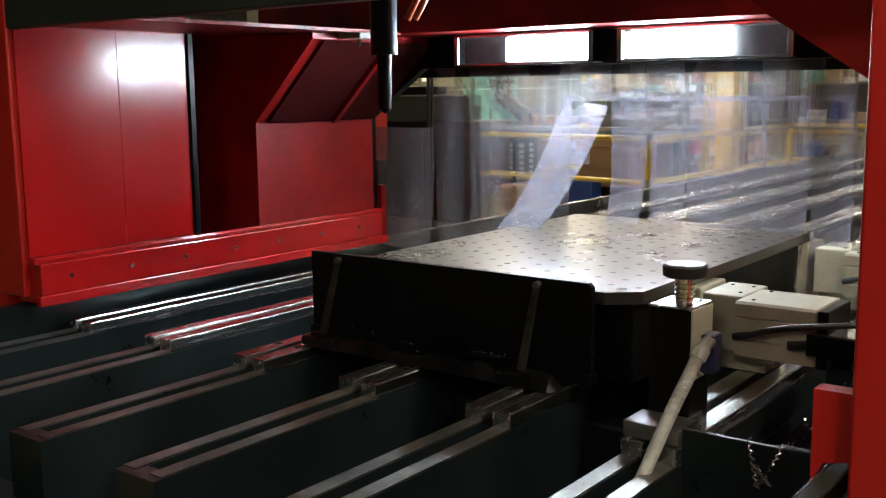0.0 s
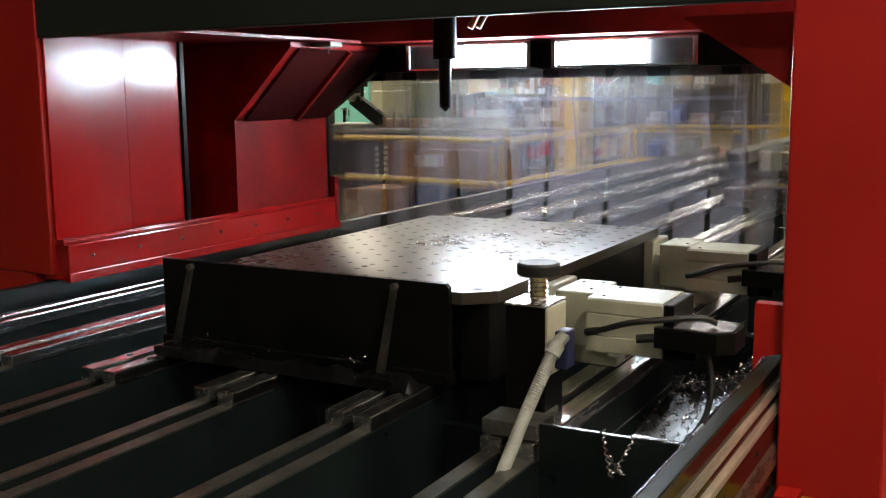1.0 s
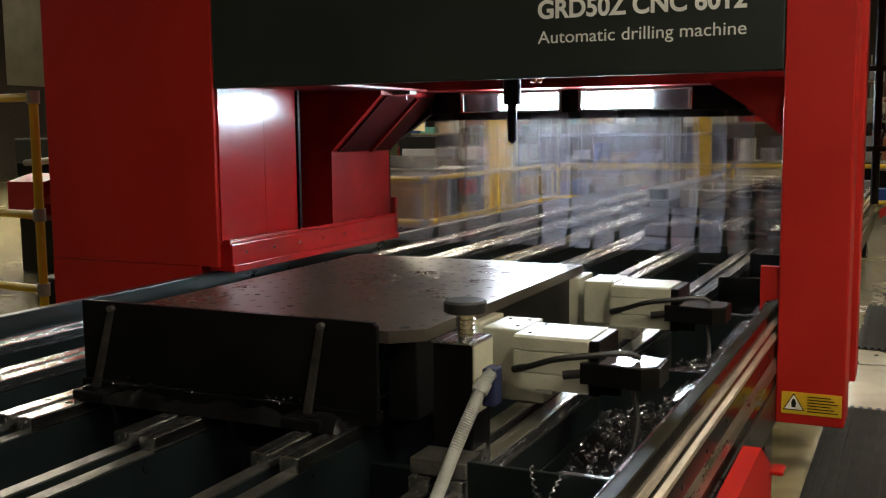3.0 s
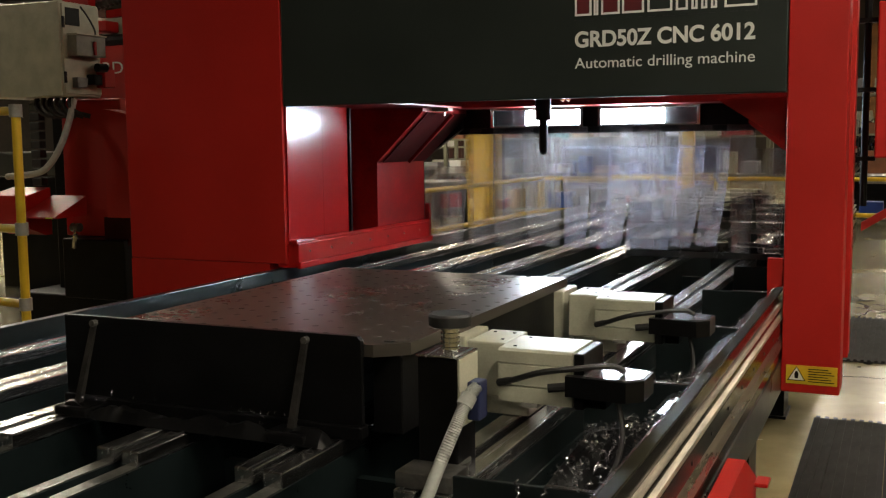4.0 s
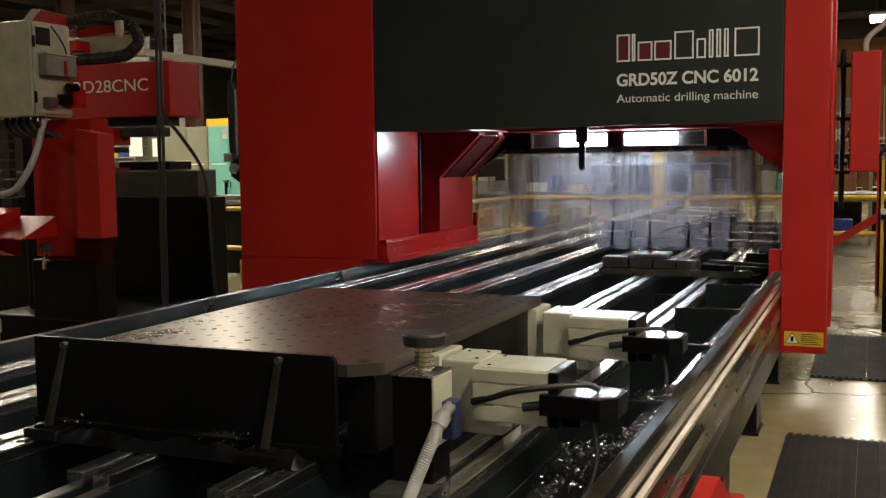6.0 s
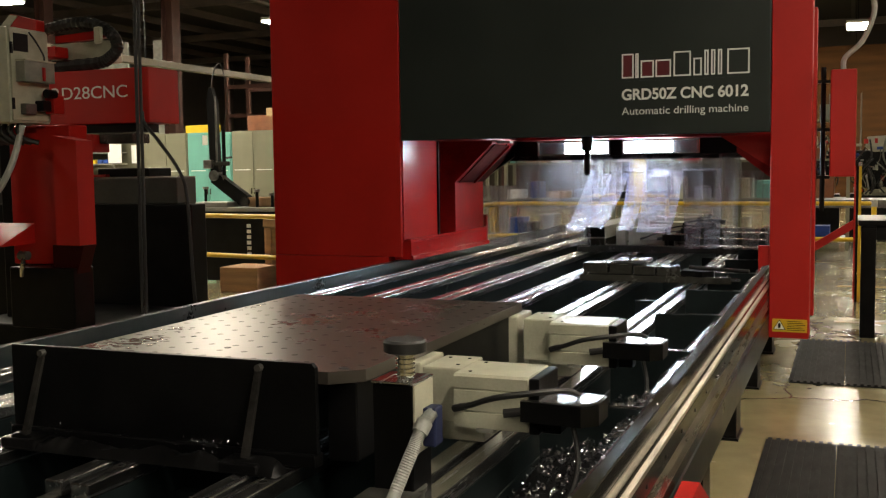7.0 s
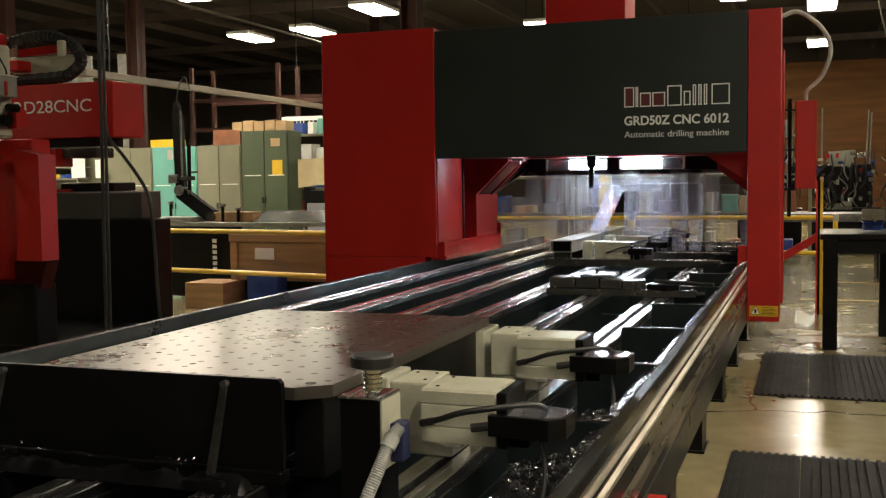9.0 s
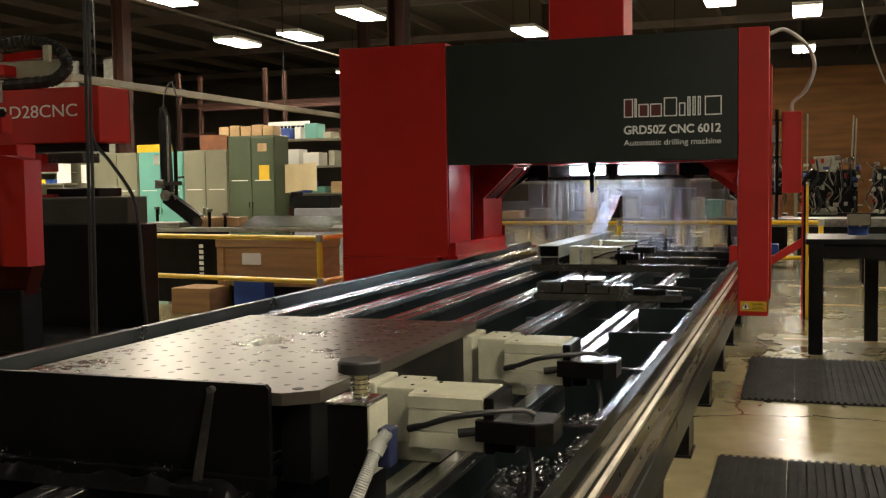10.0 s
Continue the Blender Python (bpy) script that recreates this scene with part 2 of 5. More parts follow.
for nm, dims in (("wall_north", (-26, 14, 40, 40.2)), ("wall_south", (-26, 14, -8.2, -8)), ("wall_west", (-26.2, -26, -8, 40)), ("wall_east", (14, 14.2, -8, 40))):
    w = part(nm, box(B(), *dims, 0, 6.4), WALLM)
    tagged(w, "dim brown factory wall", "wall", kind="structure")

# most lamps of the second row are unseen, added to brighten bed and hall
SEEN_AND_ADDED_LAMPS = [(-11.8, 20.3), (-10.1, 20.0), (-7.8, 18.0), (-10.2, 15.2), (0.15, 21.0), (0.12, 26.9), (0.1, 32.6), (-1.35, 19.1), (-5.4, 21.4), (-3.0, 27.0),
         (-7.5, 10.5), (2.2, 9.0), (2.2, 3.2), (4.6, 14.0), (-12.5, 9.0), (-15, 15), (-7, 26), (-12, 27), (5, 22), (5, 29), (-13, 2), (1.5, -5.5), (1.4, 0.6), (5.5, -2), (-10.2, 10.2), (-13.5, 12.8), (-9.0, 8.2), (-11.9, 10.8), (-16.5, 9.5)]
fixture = thing("ceiling_lamp", "white fluorescent high-bay lamp hanging from the roof", "ceiling lamp", group="hall lamps")
bm = box(B(), -0.27, 0.27, -0.60, 0.60, 0.03, 0.10, 0.01)
part("housing", bm, material("white_lamp_housing", (0.6, 0.6, 0.56), 0.5), fixture)
part("diffuser", box(B(), -0.25, 0.25, -0.58, 0.58, -0.005, 0.029, 0.006), TUBE, fixture, "glowing warm white diffuser")
part("hanger", cyl(B(), (0, 0, 0.1), (0, 0, 1.70), 0.008, seg=6), BLACK, fixture)
fixture.location = (*SEEN_AND_ADDED_LAMPS[0], 4.5)
for x, y in SEEN_AND_ADDED_LAMPS[1:]:
    copy_thing(fixture, pose(x, y, 4.5))

# ---- the machine bed ----
bed = thing("machine_bed", "long dark green slotted machine bed with bright steel bars", "machine bed")
GX = [-0.93 - 0.39 * i for i in range(6)]
BED0, BED1 = 1.15, 11.6
for x in GX:
    bm = B()
    prism(bm, [(x, 0.2), (x, 0.512), (x + 0.042, 0.512), (x + 0.042, 0.47), (x + 0.083, 0.47), (x + 0.083, 0.512), (x + 0.125, 0.512), (x + 0.125, 0.2)],
          "y", BED0 + 0.05, BED1)
    box(bm, x, x + 0.125, BED0, BED0 + 0.05, 0.2, 0.512)
    g = part("girder", bm, BEDGREEN, bed)
    for dx in (0.002, 0.085):
        part("slot_edge", box(B(), x + dx, x + dx + 0.038, BED0 + 0.02, 1.80, 0.5125, 0.5155), RAWSTEEL, g, "worn bare steel slot edge")
    for dx in (0.0, 0.075):
        bar = part("slot_bar", box(B(), x + dx, x + dx + 0.05, 1.80, BED1, 0.5125, 0.55, 0.004), STEEL, bed, "ground steel bar, wet with oil")
bolt_bm = cyl(B(), (0, 0, 0), (0, 0, 0.0012), 0.010, seg=10)
bolt_mesh = bpy.data.meshes.new("bolt_hole")
bolt_bm.to_mesh(bolt_mesh)
bolt_bm.free()
bolt_mesh.materials.append(HOLEDARK)
for x in GX:
    for dx in (0.025, 0.10):
        for y in (1.95, 2.75, 3.55, 4.35):
            share("bolt_hole", bolt_mesh, bed, pose(x + dx, y, 0.5502))
for k in range(10):
    y = 2.12 + 1.0 * k
    bm = B()
    for x in GX[1:]:
        box(bm, x + 0.127, x + 0.388, y, y + 0.03, 0.2, 0.44)
    part("cross_rib", bm, BEDGREEN, bed)
part("base_pan", box(B(), -2.92, -0.84, 1.05, BED1, 0.12, 0.2), BEDGREEN, bed)
part("front_sill", box(B(), -2.95, -0.8, 0.98, 1.2, 0.2, 0.36, 0.01), BEDGREEN, bed)
part("left_wall", box(B(), -2.96, -2.92, 0.4, BED1, 0.12, 0.61, 0.004), BEDGREEN, bed)
# chip trough with dividers, its lip and the guide rail outside
part("trough", prism(B(), [(-0.80, 0.2), (-0.80, 0.44), (-0.795, 0.44), (-0.79, 0.33), (-0.51, 0.31), (-0.502, 0.602), (-0.497, 0.602), (-0.497, 0.2)], "y", 0.3, BED1), BEDGREEN, bed, "oily chip trough")
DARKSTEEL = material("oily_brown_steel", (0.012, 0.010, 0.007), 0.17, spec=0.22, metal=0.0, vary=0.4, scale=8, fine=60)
LIPM = material("wet_steel_sheet", (0.20, 0.20, 0.21), 0.26, metal=0.9, vary=0.6, scale=6, fine=40, bump=0.1)
LIPDARK = material("oily_black_lip", (0.018, 0.017, 0.011), 0.45, spec=0.05, vary=0.4, scale=6, fine=40, bump=0.05)
RAILM = material("worn_pale_guide_rail", (0.50, 0.45, 0.36), 0.34, metal=0.7, vary=0.5, scale=7, fine=90, bump=0.05, stretch=(6, 0.4, 6))
OUTER = material("oily_black_side_plate", (0.009, 0.0085, 0.006), 0.13, spec=0.22, metal=0.0, vary=0.4, scale=3, fine=30, bump=0.03)
part("trough_lip", box(B(), -0.493, -0.462, 0.3, BED1, 0.603, 0.610, 0.002), LIPDARK, bed)
part("lip_edge", box(B(), -0.4985, -0.4935, 0.3, BED1, 0.603, 0.611, 0.001), LIPM, bed, "bright bare edge")
part("wet_ledge", prism(B(), [(-0.536, 0.580), (-0.536, 0.584), (-0.503, 0.588), (-0.503, 0.584)], "y", 2.45, BED1), LIPM, bed, "wet sloping ledge inside the trough")
part("side_plate", box(B(), -0.474, -0.464, 0.3, BED1, 0.19, 0.6025), OUTER, bed)
for k in range(11):
    y = 1.785 + k * 0.905
    part("divider", box(B(), -0.79, -0.504, y, y + 0.012, 0.31, 0.600, 0.002), BEDGREEN, bed)
    part("divider_edge", box(B(), -0.66 if k % 2 else -0.60, -0.505, y - 0.001, y + 0.013, 0.601, 0.604), LIPM, bed, "bright wet edge")
PALERAIL = material("blotched_bare_rail", (0.17, 0.15, 0.115), 0.30, metal=0.7, vary=0.8, scale=5, fine=60, bump=0.08, stretch=(5, 0.7, 5), rvar=0.3)
part("guide_rail", prism(B(), [(-0.4635, 0.547), (-0.4635, 0.561), (-0.459, 0.561), (-0.452, 0.552), (-0.452, 0.547)], "y", 0.3, BED1), RAILM, bed, "bright linear guide rail")
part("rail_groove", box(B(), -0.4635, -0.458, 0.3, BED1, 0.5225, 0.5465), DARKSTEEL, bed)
part("guide_rail", prism(B(), [(-0.4635, 0.499), (-0.4635, 0.522), (-0.459, 0.522), (-0.449, 0.512), (-0.449, 0.499)], "y", 0.3, BED1), RAILM, bed, "bright linear guide rail")
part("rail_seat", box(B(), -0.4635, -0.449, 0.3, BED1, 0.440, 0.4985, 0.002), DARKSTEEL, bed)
part("rack", prism(B(), [(-0.4635, 0.378), (-0.4635, 0.436), (-0.455, 0.436), (-0.446, 0.414), (-0.446, 0.378)], "y", 0.3, BED1), PALERAIL, bed, "worn blotched steel rack")
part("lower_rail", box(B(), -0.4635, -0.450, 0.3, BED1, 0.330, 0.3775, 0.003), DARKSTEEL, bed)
part("side_skirt", box(B(), -0.4635, -0.445, 0.3, BED1, 0.19, 0.3295, 0.003), BEDGREEN, bed)
bm = B()
for k in range(40):
    cyl(bm, (-0.449, 0.5 + k * 0.28, 0.466), (-0.447, 0.5 + k * 0.28, 0.466), 0.006, seg=8)
tagged(part("rail_screw", bm, BLACK, bed), kind="stuff")
for k in range(8):
    y = 2.54 + 1.14 * k
    for x in (-0.545, -2.94):
        bm = box(B(), x - 0.02, x + 0.085, y - 0.10, y + 0.10, 0.012, 0.20, 0.004)
        box(bm, x - 0.03, x + 0.095, y - 0.11, y + 0.11, 0.0, 0.012)
        part("leg", bm, BLACK, bed)

# ---- the drilled plate on its bracket ----
plate = thing("drilled_plate", "large dark steel plate drilled with a grid of small holes", "steel plate")
PX0, PX1, PY0, PY1, PZ = -1.965, -1.065, 2.11, 3.42, 0.775
bm = prism(B(), [(PX0, PY0), (PX1 - 0.07, PY0), (PX1, PY0 + 0.06), (PX1, PY1), (PX0, PY1)], "z", PZ - 0.03, PZ)
part("sheet", bm, PLATE, plate)
hm = B()
bmesh.ops.create_circle(hm, cap_ends=True, segments=12, radius=0.0092)
hmesh = bpy.data.meshes.new("hole")
hm.to_mesh(hmesh)
hm.free()
hmesh.materials.append(HOLE)
for j in range(16):
    for i in range(12):
        share("hole", hmesh, plate, pose(-1.092 - 0.0758 * i, 2.201 + 0.0765 * j, PZ + 0.0015))
for x, y, r in ((-1.12, 2.165, 0.014), (-1.55, 2.32, 0.009), (-1.45, 2.72, 0.012), (-1.75, 2.45, 0.008)):
    part("large_hole", cyl(B(), (x, y, PZ + 0.001), (x, y, PZ + 0.002), r, seg=16), HOLEDARK, plate)
for x in (-1.9, -1.5, -1.12):
    part("support_beam", box(B(), x - 0.04, x + 0.04, 2.15, 3.38, 0.5505, PZ - 0.031, 0.004), BLACK, plate)

BRACE = material("oily_bare_brace", (0.10, 0.095, 0.09), 0.30, metal=0.8, vary=0.4, scale=14)
bracket = thing("end_stop_bracket", "black steel end-stop plate with two slanted braces", "bracket")
part("face_plate", prism(B(), [(-2.06, 0.585), (-2.06, 0.80), (-1.16, 0.80), (-1.15, 0.79), (-1.15, 0.585)], "y", 2.075, 2.09), BLACK, bracket)
part("foot_plate", box(B(), -2.07, -1.15, 2.068, 2.11, 0.551, 0.584, 0.005), BLACK, bracket)
for x in (-1.955, -1.30):
    part("brace_foot", box(B(), x - 0.06, x + 0.05, 1.975, 2.054, 0.551, 0.578, 0.006), BLACK, bracket)
for x in (-1.955, -1.30):
    part("brace", prism(B(), [(1.996, 0.585), (2.070, 0.786), (2.074, 0.776), (2.012, 0.585)], "x", x - 0.0085, x + 0.0085), BRACE, bracket, "slanted worn steel brace")
    part("brace_bolt", cyl(B(), (x + 0.004, 2.058, 0.784), (x + 0.004, 2.0745, 0.784), 0.009, seg=8), RAWSTEEL, bracket)

# ---- the gantry ----
gantry = thing("drilling_gantry", "red and dark grey travelling drilling gantry with work lamps", "gantry machine")
part("front_panel", box(B(), -2.862, -0.447, 0.0, 0.04, 1.44, 2.46, 0.006), PANEL, gantry, "dark grey-green front cover with white lettering")
part("left_leg", box(B(), -3.87, -2.868, 0.0, 0.66, 0.64, 2.49, 0.006), RED, gantry)
part("left_leg_foot", box(B(), -3.87, -2.968, 0.0, 0.66, 0.10, 0.639), RED, gantry)
part("right_leg", box(B(), -0.445, -0.215, 0.0, 0.20, 0.20, 2.465, 0.006), RED, gantry)
part("leg_backing", box(B(), -0.40, -0.20, 0.30, 0.45, 0.30, 2.2, 0.004), RED, gantry)
part("wiper_tab", prism(B(), [(-0.51, 0.595), (-0.51, 0.755), (-0.446, 0.755), (-0.446, 0.64), (-0.49, 0.63)], "y", 0.02, 0.06), RED, gantry)
part("inner_wall_panel", box(B(), -2.867, -2.858, 0.02, 0.37, 0.76, 1.45, 0.002), RED_INNER, gantry, "oily red sheet panel")
part("inner_wall_panel", box(B(), -2.867, -2.861, 0.373, 0.65, 0.76, 1.45, 0.002), RED_INNER, gantry, "oily red sheet panel")
part("lower_box", box(B(), -2.93, -2.803, 0.02, 1.60, 0.62, 0.745, 0.004), RED_INNER, gantry)
part("bottom_flange", box(B(), -2.802, -2.780, 0.0, 1.60, 0.62, 0.652, 0.003), RED_INNER, gantry)
part("shelf", box(B(), -2.866, -2.836, 0.025, 1.58, 0.7455, 0.758, 0.002), RED_INNER, gantry, "wet red shelf behind the sill")
part("sill_rim", box(B(), -2.83, -2.80, 0.0, 1.60, 0.7455, 0.76, 0.002), RED_INNER, gantry)
part("door_seal", box(B(), -2.868, -2.850, 0.652, 0.672, 0.75, 1.45), BLACK, gantry, "black rubber seal")
part("sill_lip", box(B(), -2.835, -2.800, 0.0, 1.60, 0.7605, 0.766, 0.001), RED_INNER, gantry)
part("apex_bracket", box(B(), -2.56, -2.42, 1.05, 1.13, 1.432, 1.452, 0.003), CREAMEDGE, gantry, "small pale bracket with two screws")
for x in (-2.54, -2.46):
    part("bracket_screw", cyl(B(), (x, 1.09, 1.405), (x, 1.09, 1.432), 0.006, seg=8), CHROME, gantry)
part("sill_flange", box(B(), -2.83, -2.80, 1.59, 1.62, 0.62, 0.86, 0.003), RED_ARCH, gantry)
for k in range(7):
    part("sill_screw", cyl(B(), (-2.8025, 0.12 + k * 0.22, 0.70), (-2.796, 0.12 + k * 0.22, 0.70), 0.007, seg=8), CHROME, gantry)
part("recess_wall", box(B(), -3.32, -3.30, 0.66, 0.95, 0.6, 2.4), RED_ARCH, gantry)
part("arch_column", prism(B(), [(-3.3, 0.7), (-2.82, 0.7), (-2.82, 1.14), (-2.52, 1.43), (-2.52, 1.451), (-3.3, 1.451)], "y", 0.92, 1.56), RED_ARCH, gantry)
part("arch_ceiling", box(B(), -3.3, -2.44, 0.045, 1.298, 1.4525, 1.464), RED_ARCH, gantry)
# added thin sheets that darken the arch corner, where only shade lies
part("chamfer_shade", prism(B(), [(-2.812, 1.141), (-2.516, 1.427), (-2.512, 1.423), (-2.808, 1.137)], "y", 0.972, 1.30), SHADE_MAROON, gantry, "added thin sheet under the arch corner, coloured dark for its shade")
part("chamfer_rib", prism(B(), [(-2.812, 1.142), (-2.516, 1.428), (-2.500, 1.412), (-2.796, 1.126)], "y", 1.302, 1.325), RED_ARCH, gantry)
part("chamfer_shade", prism(B(), [(-2.812, 1.141), (-2.516, 1.427), (-2.512, 1.423), (-2.808, 1.137)], "y", 1.327, 1.56), SHADE_MAROON, gantry, "added thin sheet under the arch corner, coloured dark for its shade")
part("arch_rim", prism(B(), [(-2.95, 0.7), (-2.835, 0.7), (-2.835, 1.14), (-2.55, 1.335), (-2.55, 1.5), (-2.95, 1.5)], "y", 1.562, 1.60), BLACK, gantry)
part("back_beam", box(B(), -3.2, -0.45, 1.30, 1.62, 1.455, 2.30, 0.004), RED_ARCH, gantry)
part("lintel", box(B(), -2.55, -0.72, 1.585, 1.615, 1.335, 1.454), BLACK, gantry)
part("roof_cover", box(B(), -3.2, -0.45, 0.045, 1.62, 2.31, 2.44, 0.004), RED, gantry)
part("corner_gusset", prism(B(), [(-0.77, 1.43), (-0.447, 1.43), (-0.447, 1.22)], "y", 0.25, 0.36), RED, gantry)
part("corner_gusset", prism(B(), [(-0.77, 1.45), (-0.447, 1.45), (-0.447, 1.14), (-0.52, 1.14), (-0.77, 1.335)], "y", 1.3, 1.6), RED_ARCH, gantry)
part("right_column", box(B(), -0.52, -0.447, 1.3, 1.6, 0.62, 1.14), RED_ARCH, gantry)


def work_lamp(x0, x1, g0, g1):
    y, z0, z1 = 1.46, 1.338, 1.448
    bm = B()
    box(bm, x0, x1, y, y + 0.08, z1 - 0.008, z1)
    box(bm, x0, x1, y, y + 0.006, z0, z0 + 0.005)
    box(bm, x0, x1, y + 0.07, y + 0.08, z0, z1)
    box(bm, x0, x0 + 0.02, y, y + 0.08, z0, z1, 0.004)
    box(bm, x1 - 0.02, x1, y, y + 0.08, z0, z1, 0.004)
    body = part("work_lamp", bm, CHROME, gantry, "machine work lamp in a bright metal housing")
    part("reflector", box(B(), x0 + 0.022, x1 - 0.022, y + 0.05, y + 0.06, z0 + 0.008, z1 - 0.010), BLACK, body)
    part("led_panel", box(B(), g0, g1, y + 0.02, y + 0.045, z0 + 0.012, z1 - 0.014, 0.004), LED, body, "glowing cold white light panel")
    part("glass", box(B(), x0 + 0.021, x1 - 0.021, y + 0.004, y + 0.008, z0 + 0.007, z1 - 0.009), GLASS, body)


work_lamp(-2.32, -1.735, -2.10, -1.755)
work_lamp(-1.645, -1.055, -1.615, -1.265)

# spindle head: slides across the gantry
head = part("spindle_head", box(B(), -0.33, 0.33, 0.55, 1.05, 2.445, 3.35, 0.01), RED, gantry, "red spindle column")
bm = cyl(B(), (0, 0.8, 1.36), (0, 0.8, 1.62), 0.042)
cyl(bm, (0, 0.8, 1.62), (0, 0.8, 2.3), 0.07)
part("spindle_nose", bm, BLACK, head, smooth=True)
bm = cyl(B(), (0, 0.8, 1.195), (0, 0.8, 1.36), 0.021, 0.023)
cyl(bm, (0, 0.8, 1.18), (0, 0.8, 1.195), 0.004, 0.021)
part("drill_bit", bm, BLACK, head, smooth=True)
for dx in (0.11, 0.14):
    part("coolant_nocurve_rowsle", cyl(B(), (dx, 0.78, 1.46), (dx + 0.03, 0.80, 1.53), 0.011, seg=12), ORANGE, head, "orange coolant nocurve_rowsle")

# strip curtain at the back of the gantry
STRIPS = []


def hanging_sheet(x0, wt, wb, y, top, low, i, bow=0.0):
    bm = B()
    rows, n = [], 12
    for k in range(n + 1):
        u = k / n
        z = top + (low - top) * u
        w = wt + (wb - wt) * max(0.0, (u - 0.3) / 0.7)
        sway = 0.010 * u * math.sin(u * 4 + i * 1.3) + bow * math.sin(u * math.pi)
        rows.append([bm.verts.new((x0 + (wt - w) * 0.5 + w * j / 6, y + sway + 0.008 * math.cos(j / 6 * math.pi * 2 + i), z)) for j in range(7)])
    for a, b in zip(rows, rows[1:]):
        for j in range(6):
            bm.faces.new((a[j], a[j + 1], b[j + 1], b[j]))
    bmesh.ops.solidify(bm, geom=bm.faces[:], thickness=0.002)
    return bm


EDGES = [-2.868, -2.563, -2.365, -2.167, -1.92, -1.755, -1.62, -1.485, -1.205, -1.056, -0.915, -0.777, -0.61, -0.45]
for i, (x, x1) in enumerate(zip(EDGES, EDGES[1:])):
    top = 1.336 if x > -2.57 and x1 < -0.7 else 1.20
    if x < -2.7 or x1 > -0.5:
        top = 1.10
    y = 1.634 + (0.012 if i % 2 else 0.0)
    moving = i in (4, 5, 6, 7, 8, 9)
    low = 1.205 if moving else 0.60
    w = x1 - x + 0.006
    closed = moving or i == 2
    part("curtain_strip", hanging_sheet(x - 0.003, w, w if closed else w - 0.050 - 0.012 * math.sin(i * 3.7), y, top, low, i), VINYL, gantry, "clear scuffed vinyl curtain strip", smooth=True)
    if moving:
        f = part("strip_flap", hanging_sheet(0, w, (0.135, 0.115, 0.112, 0.250, 0.116, 0.112)[i - 4], 0, 0, 0.60 - 1.22, i, 0.05), VINYL_BLUE, gantry, "vinyl strip pushed aside by the clamps, tinted blue for lamp light", smooth=True)
        STRIPS.append((f, x - 0.003, y))
part("curtain_rail", box(B(), -2.85, -0.46, 1.645, 1.655, 1.30, 1.36), BLACK, gantry)

# electrical box on the far side of the right leg, with its conduit
bm = box(B(), -0.12, 0.03, 0.32, 0.60, 1.165, 1.82, 0.008)
part("switch_box", bm, RED, gantry, "tall red switch box")
part("conduit", pipe(B(), [(-0.22, 0.20, 2.43), (-0.10, 0.25, 2.46), (0.06, 0.32, 2.34), (0.12, 0.38, 2.18), (0.06, 0.42, 2.0), (-0.04, 0.45, 1.90), (-0.05, 0.46, 1.82)], 0.016, 10, 0.0012, 16), CONDUIT, gantry, smooth=True)
bm = B()
cyl(bm, (-0.165, 0.5, 0.95), (-0.165, 0.5, 1.85), 0.016, seg=10)
for z in (1.15, 1.45, 1.75):
    box(bm, -0.20, -0.12, 0.48, 0.52, z, z + 0.02)
part("pipe_stand", bm, BLACK, gantry)

# lettering on the panel
letters("lettering", "GRD50Z CNC 6012", 0.094, -1.34, -0.003, 1.661, WHITE, gantry, "bold white model lettering", width=0.765, bold=0.0026)
letters("lettering", "Automatic drilling machine", 0.066, -1.34, -0.003, 1.568, WHITE, gantry, "white lettering", width=0.765)
# logo drawn as plain outlined shapes
lg = part("logo", box(B(), -1.345, -0.565, -0.0022, -0.0005, 1.775, 1.955), PANEL, gantry, "maker's mark of plain outlined shapes")
for x0, x1, z0, z1, fill in ((-1.34, -1.265, 1.794, 1.945, 1), (-1.255, -1.235, 1.794, 1.945, 1), (-1.222, -1.14, 1.794, 1.90, 1), (-1.13, -1.035, 1.794, 1.90, 1), (-1.02, -0.915, 1.794, 1.945, 0),
                             (-0.90, -0.85, 1.794, 1.90, 0), (-0.835, -0.81, 1.794, 1.945, 0), (-0.795, -0.77, 1.794, 1.945, 0), (-0.755, -0.73, 1.794, 1.945, 0), (-0.70, -0.57, 1.794, 1.945, 0)):
    bm = B()
    e = 0.009
    box(bm, x0, x1, -0.005, -0.0025, z0, z0 + e)
    box(bm, x0, x1, -0.005, -0.0025, z1 - e, z1)
    box(bm, x0, x0 + e, -0.005, -0.0025, z0 + e, z1 - e)
    box(bm, x1 - e, x1, -0.005, -0.0025, z0 + e, z1 - e)
    part("outline", bm, WHITE, lg)
    if fill:
        part("fill", box(B(), x0 + e, x1 - e, -0.004, -0.0024, z0 + e, z1 - e), DARKRED, lg)

# warning label
lab = part("warning_label", box(B(), -0.424, -0.224, -0.004, -0.001, 0.238, 0.316), YELLOW, gantry, "yellow warning label with a black triangle")
part("warning_sign", prism(B(), [(-0.415, 0.255), (-0.350, 0.255), (-0.3825, 0.308)], "y", -0.006, -0.0045), WHITE, lab)
bm = B()
for k in range(6):
    box(bm, -0.337, -0.235 - 0.012 * (k % 3), -0.006, -0.0045, 0.249 + k * 0.0105, 0.2525 + k * 0.0105)
part("text_bars", bm, BLACK, lab)
part("warning_figure", prism(B(), [(-0.389, 0.262), (-0.376, 0.262), (-0.374, 0.280), (-0.379, 0.292), (-0.386, 0.292), (-0.391, 0.280)], "y", -0.0075, -0.0065), BLACK, lab)
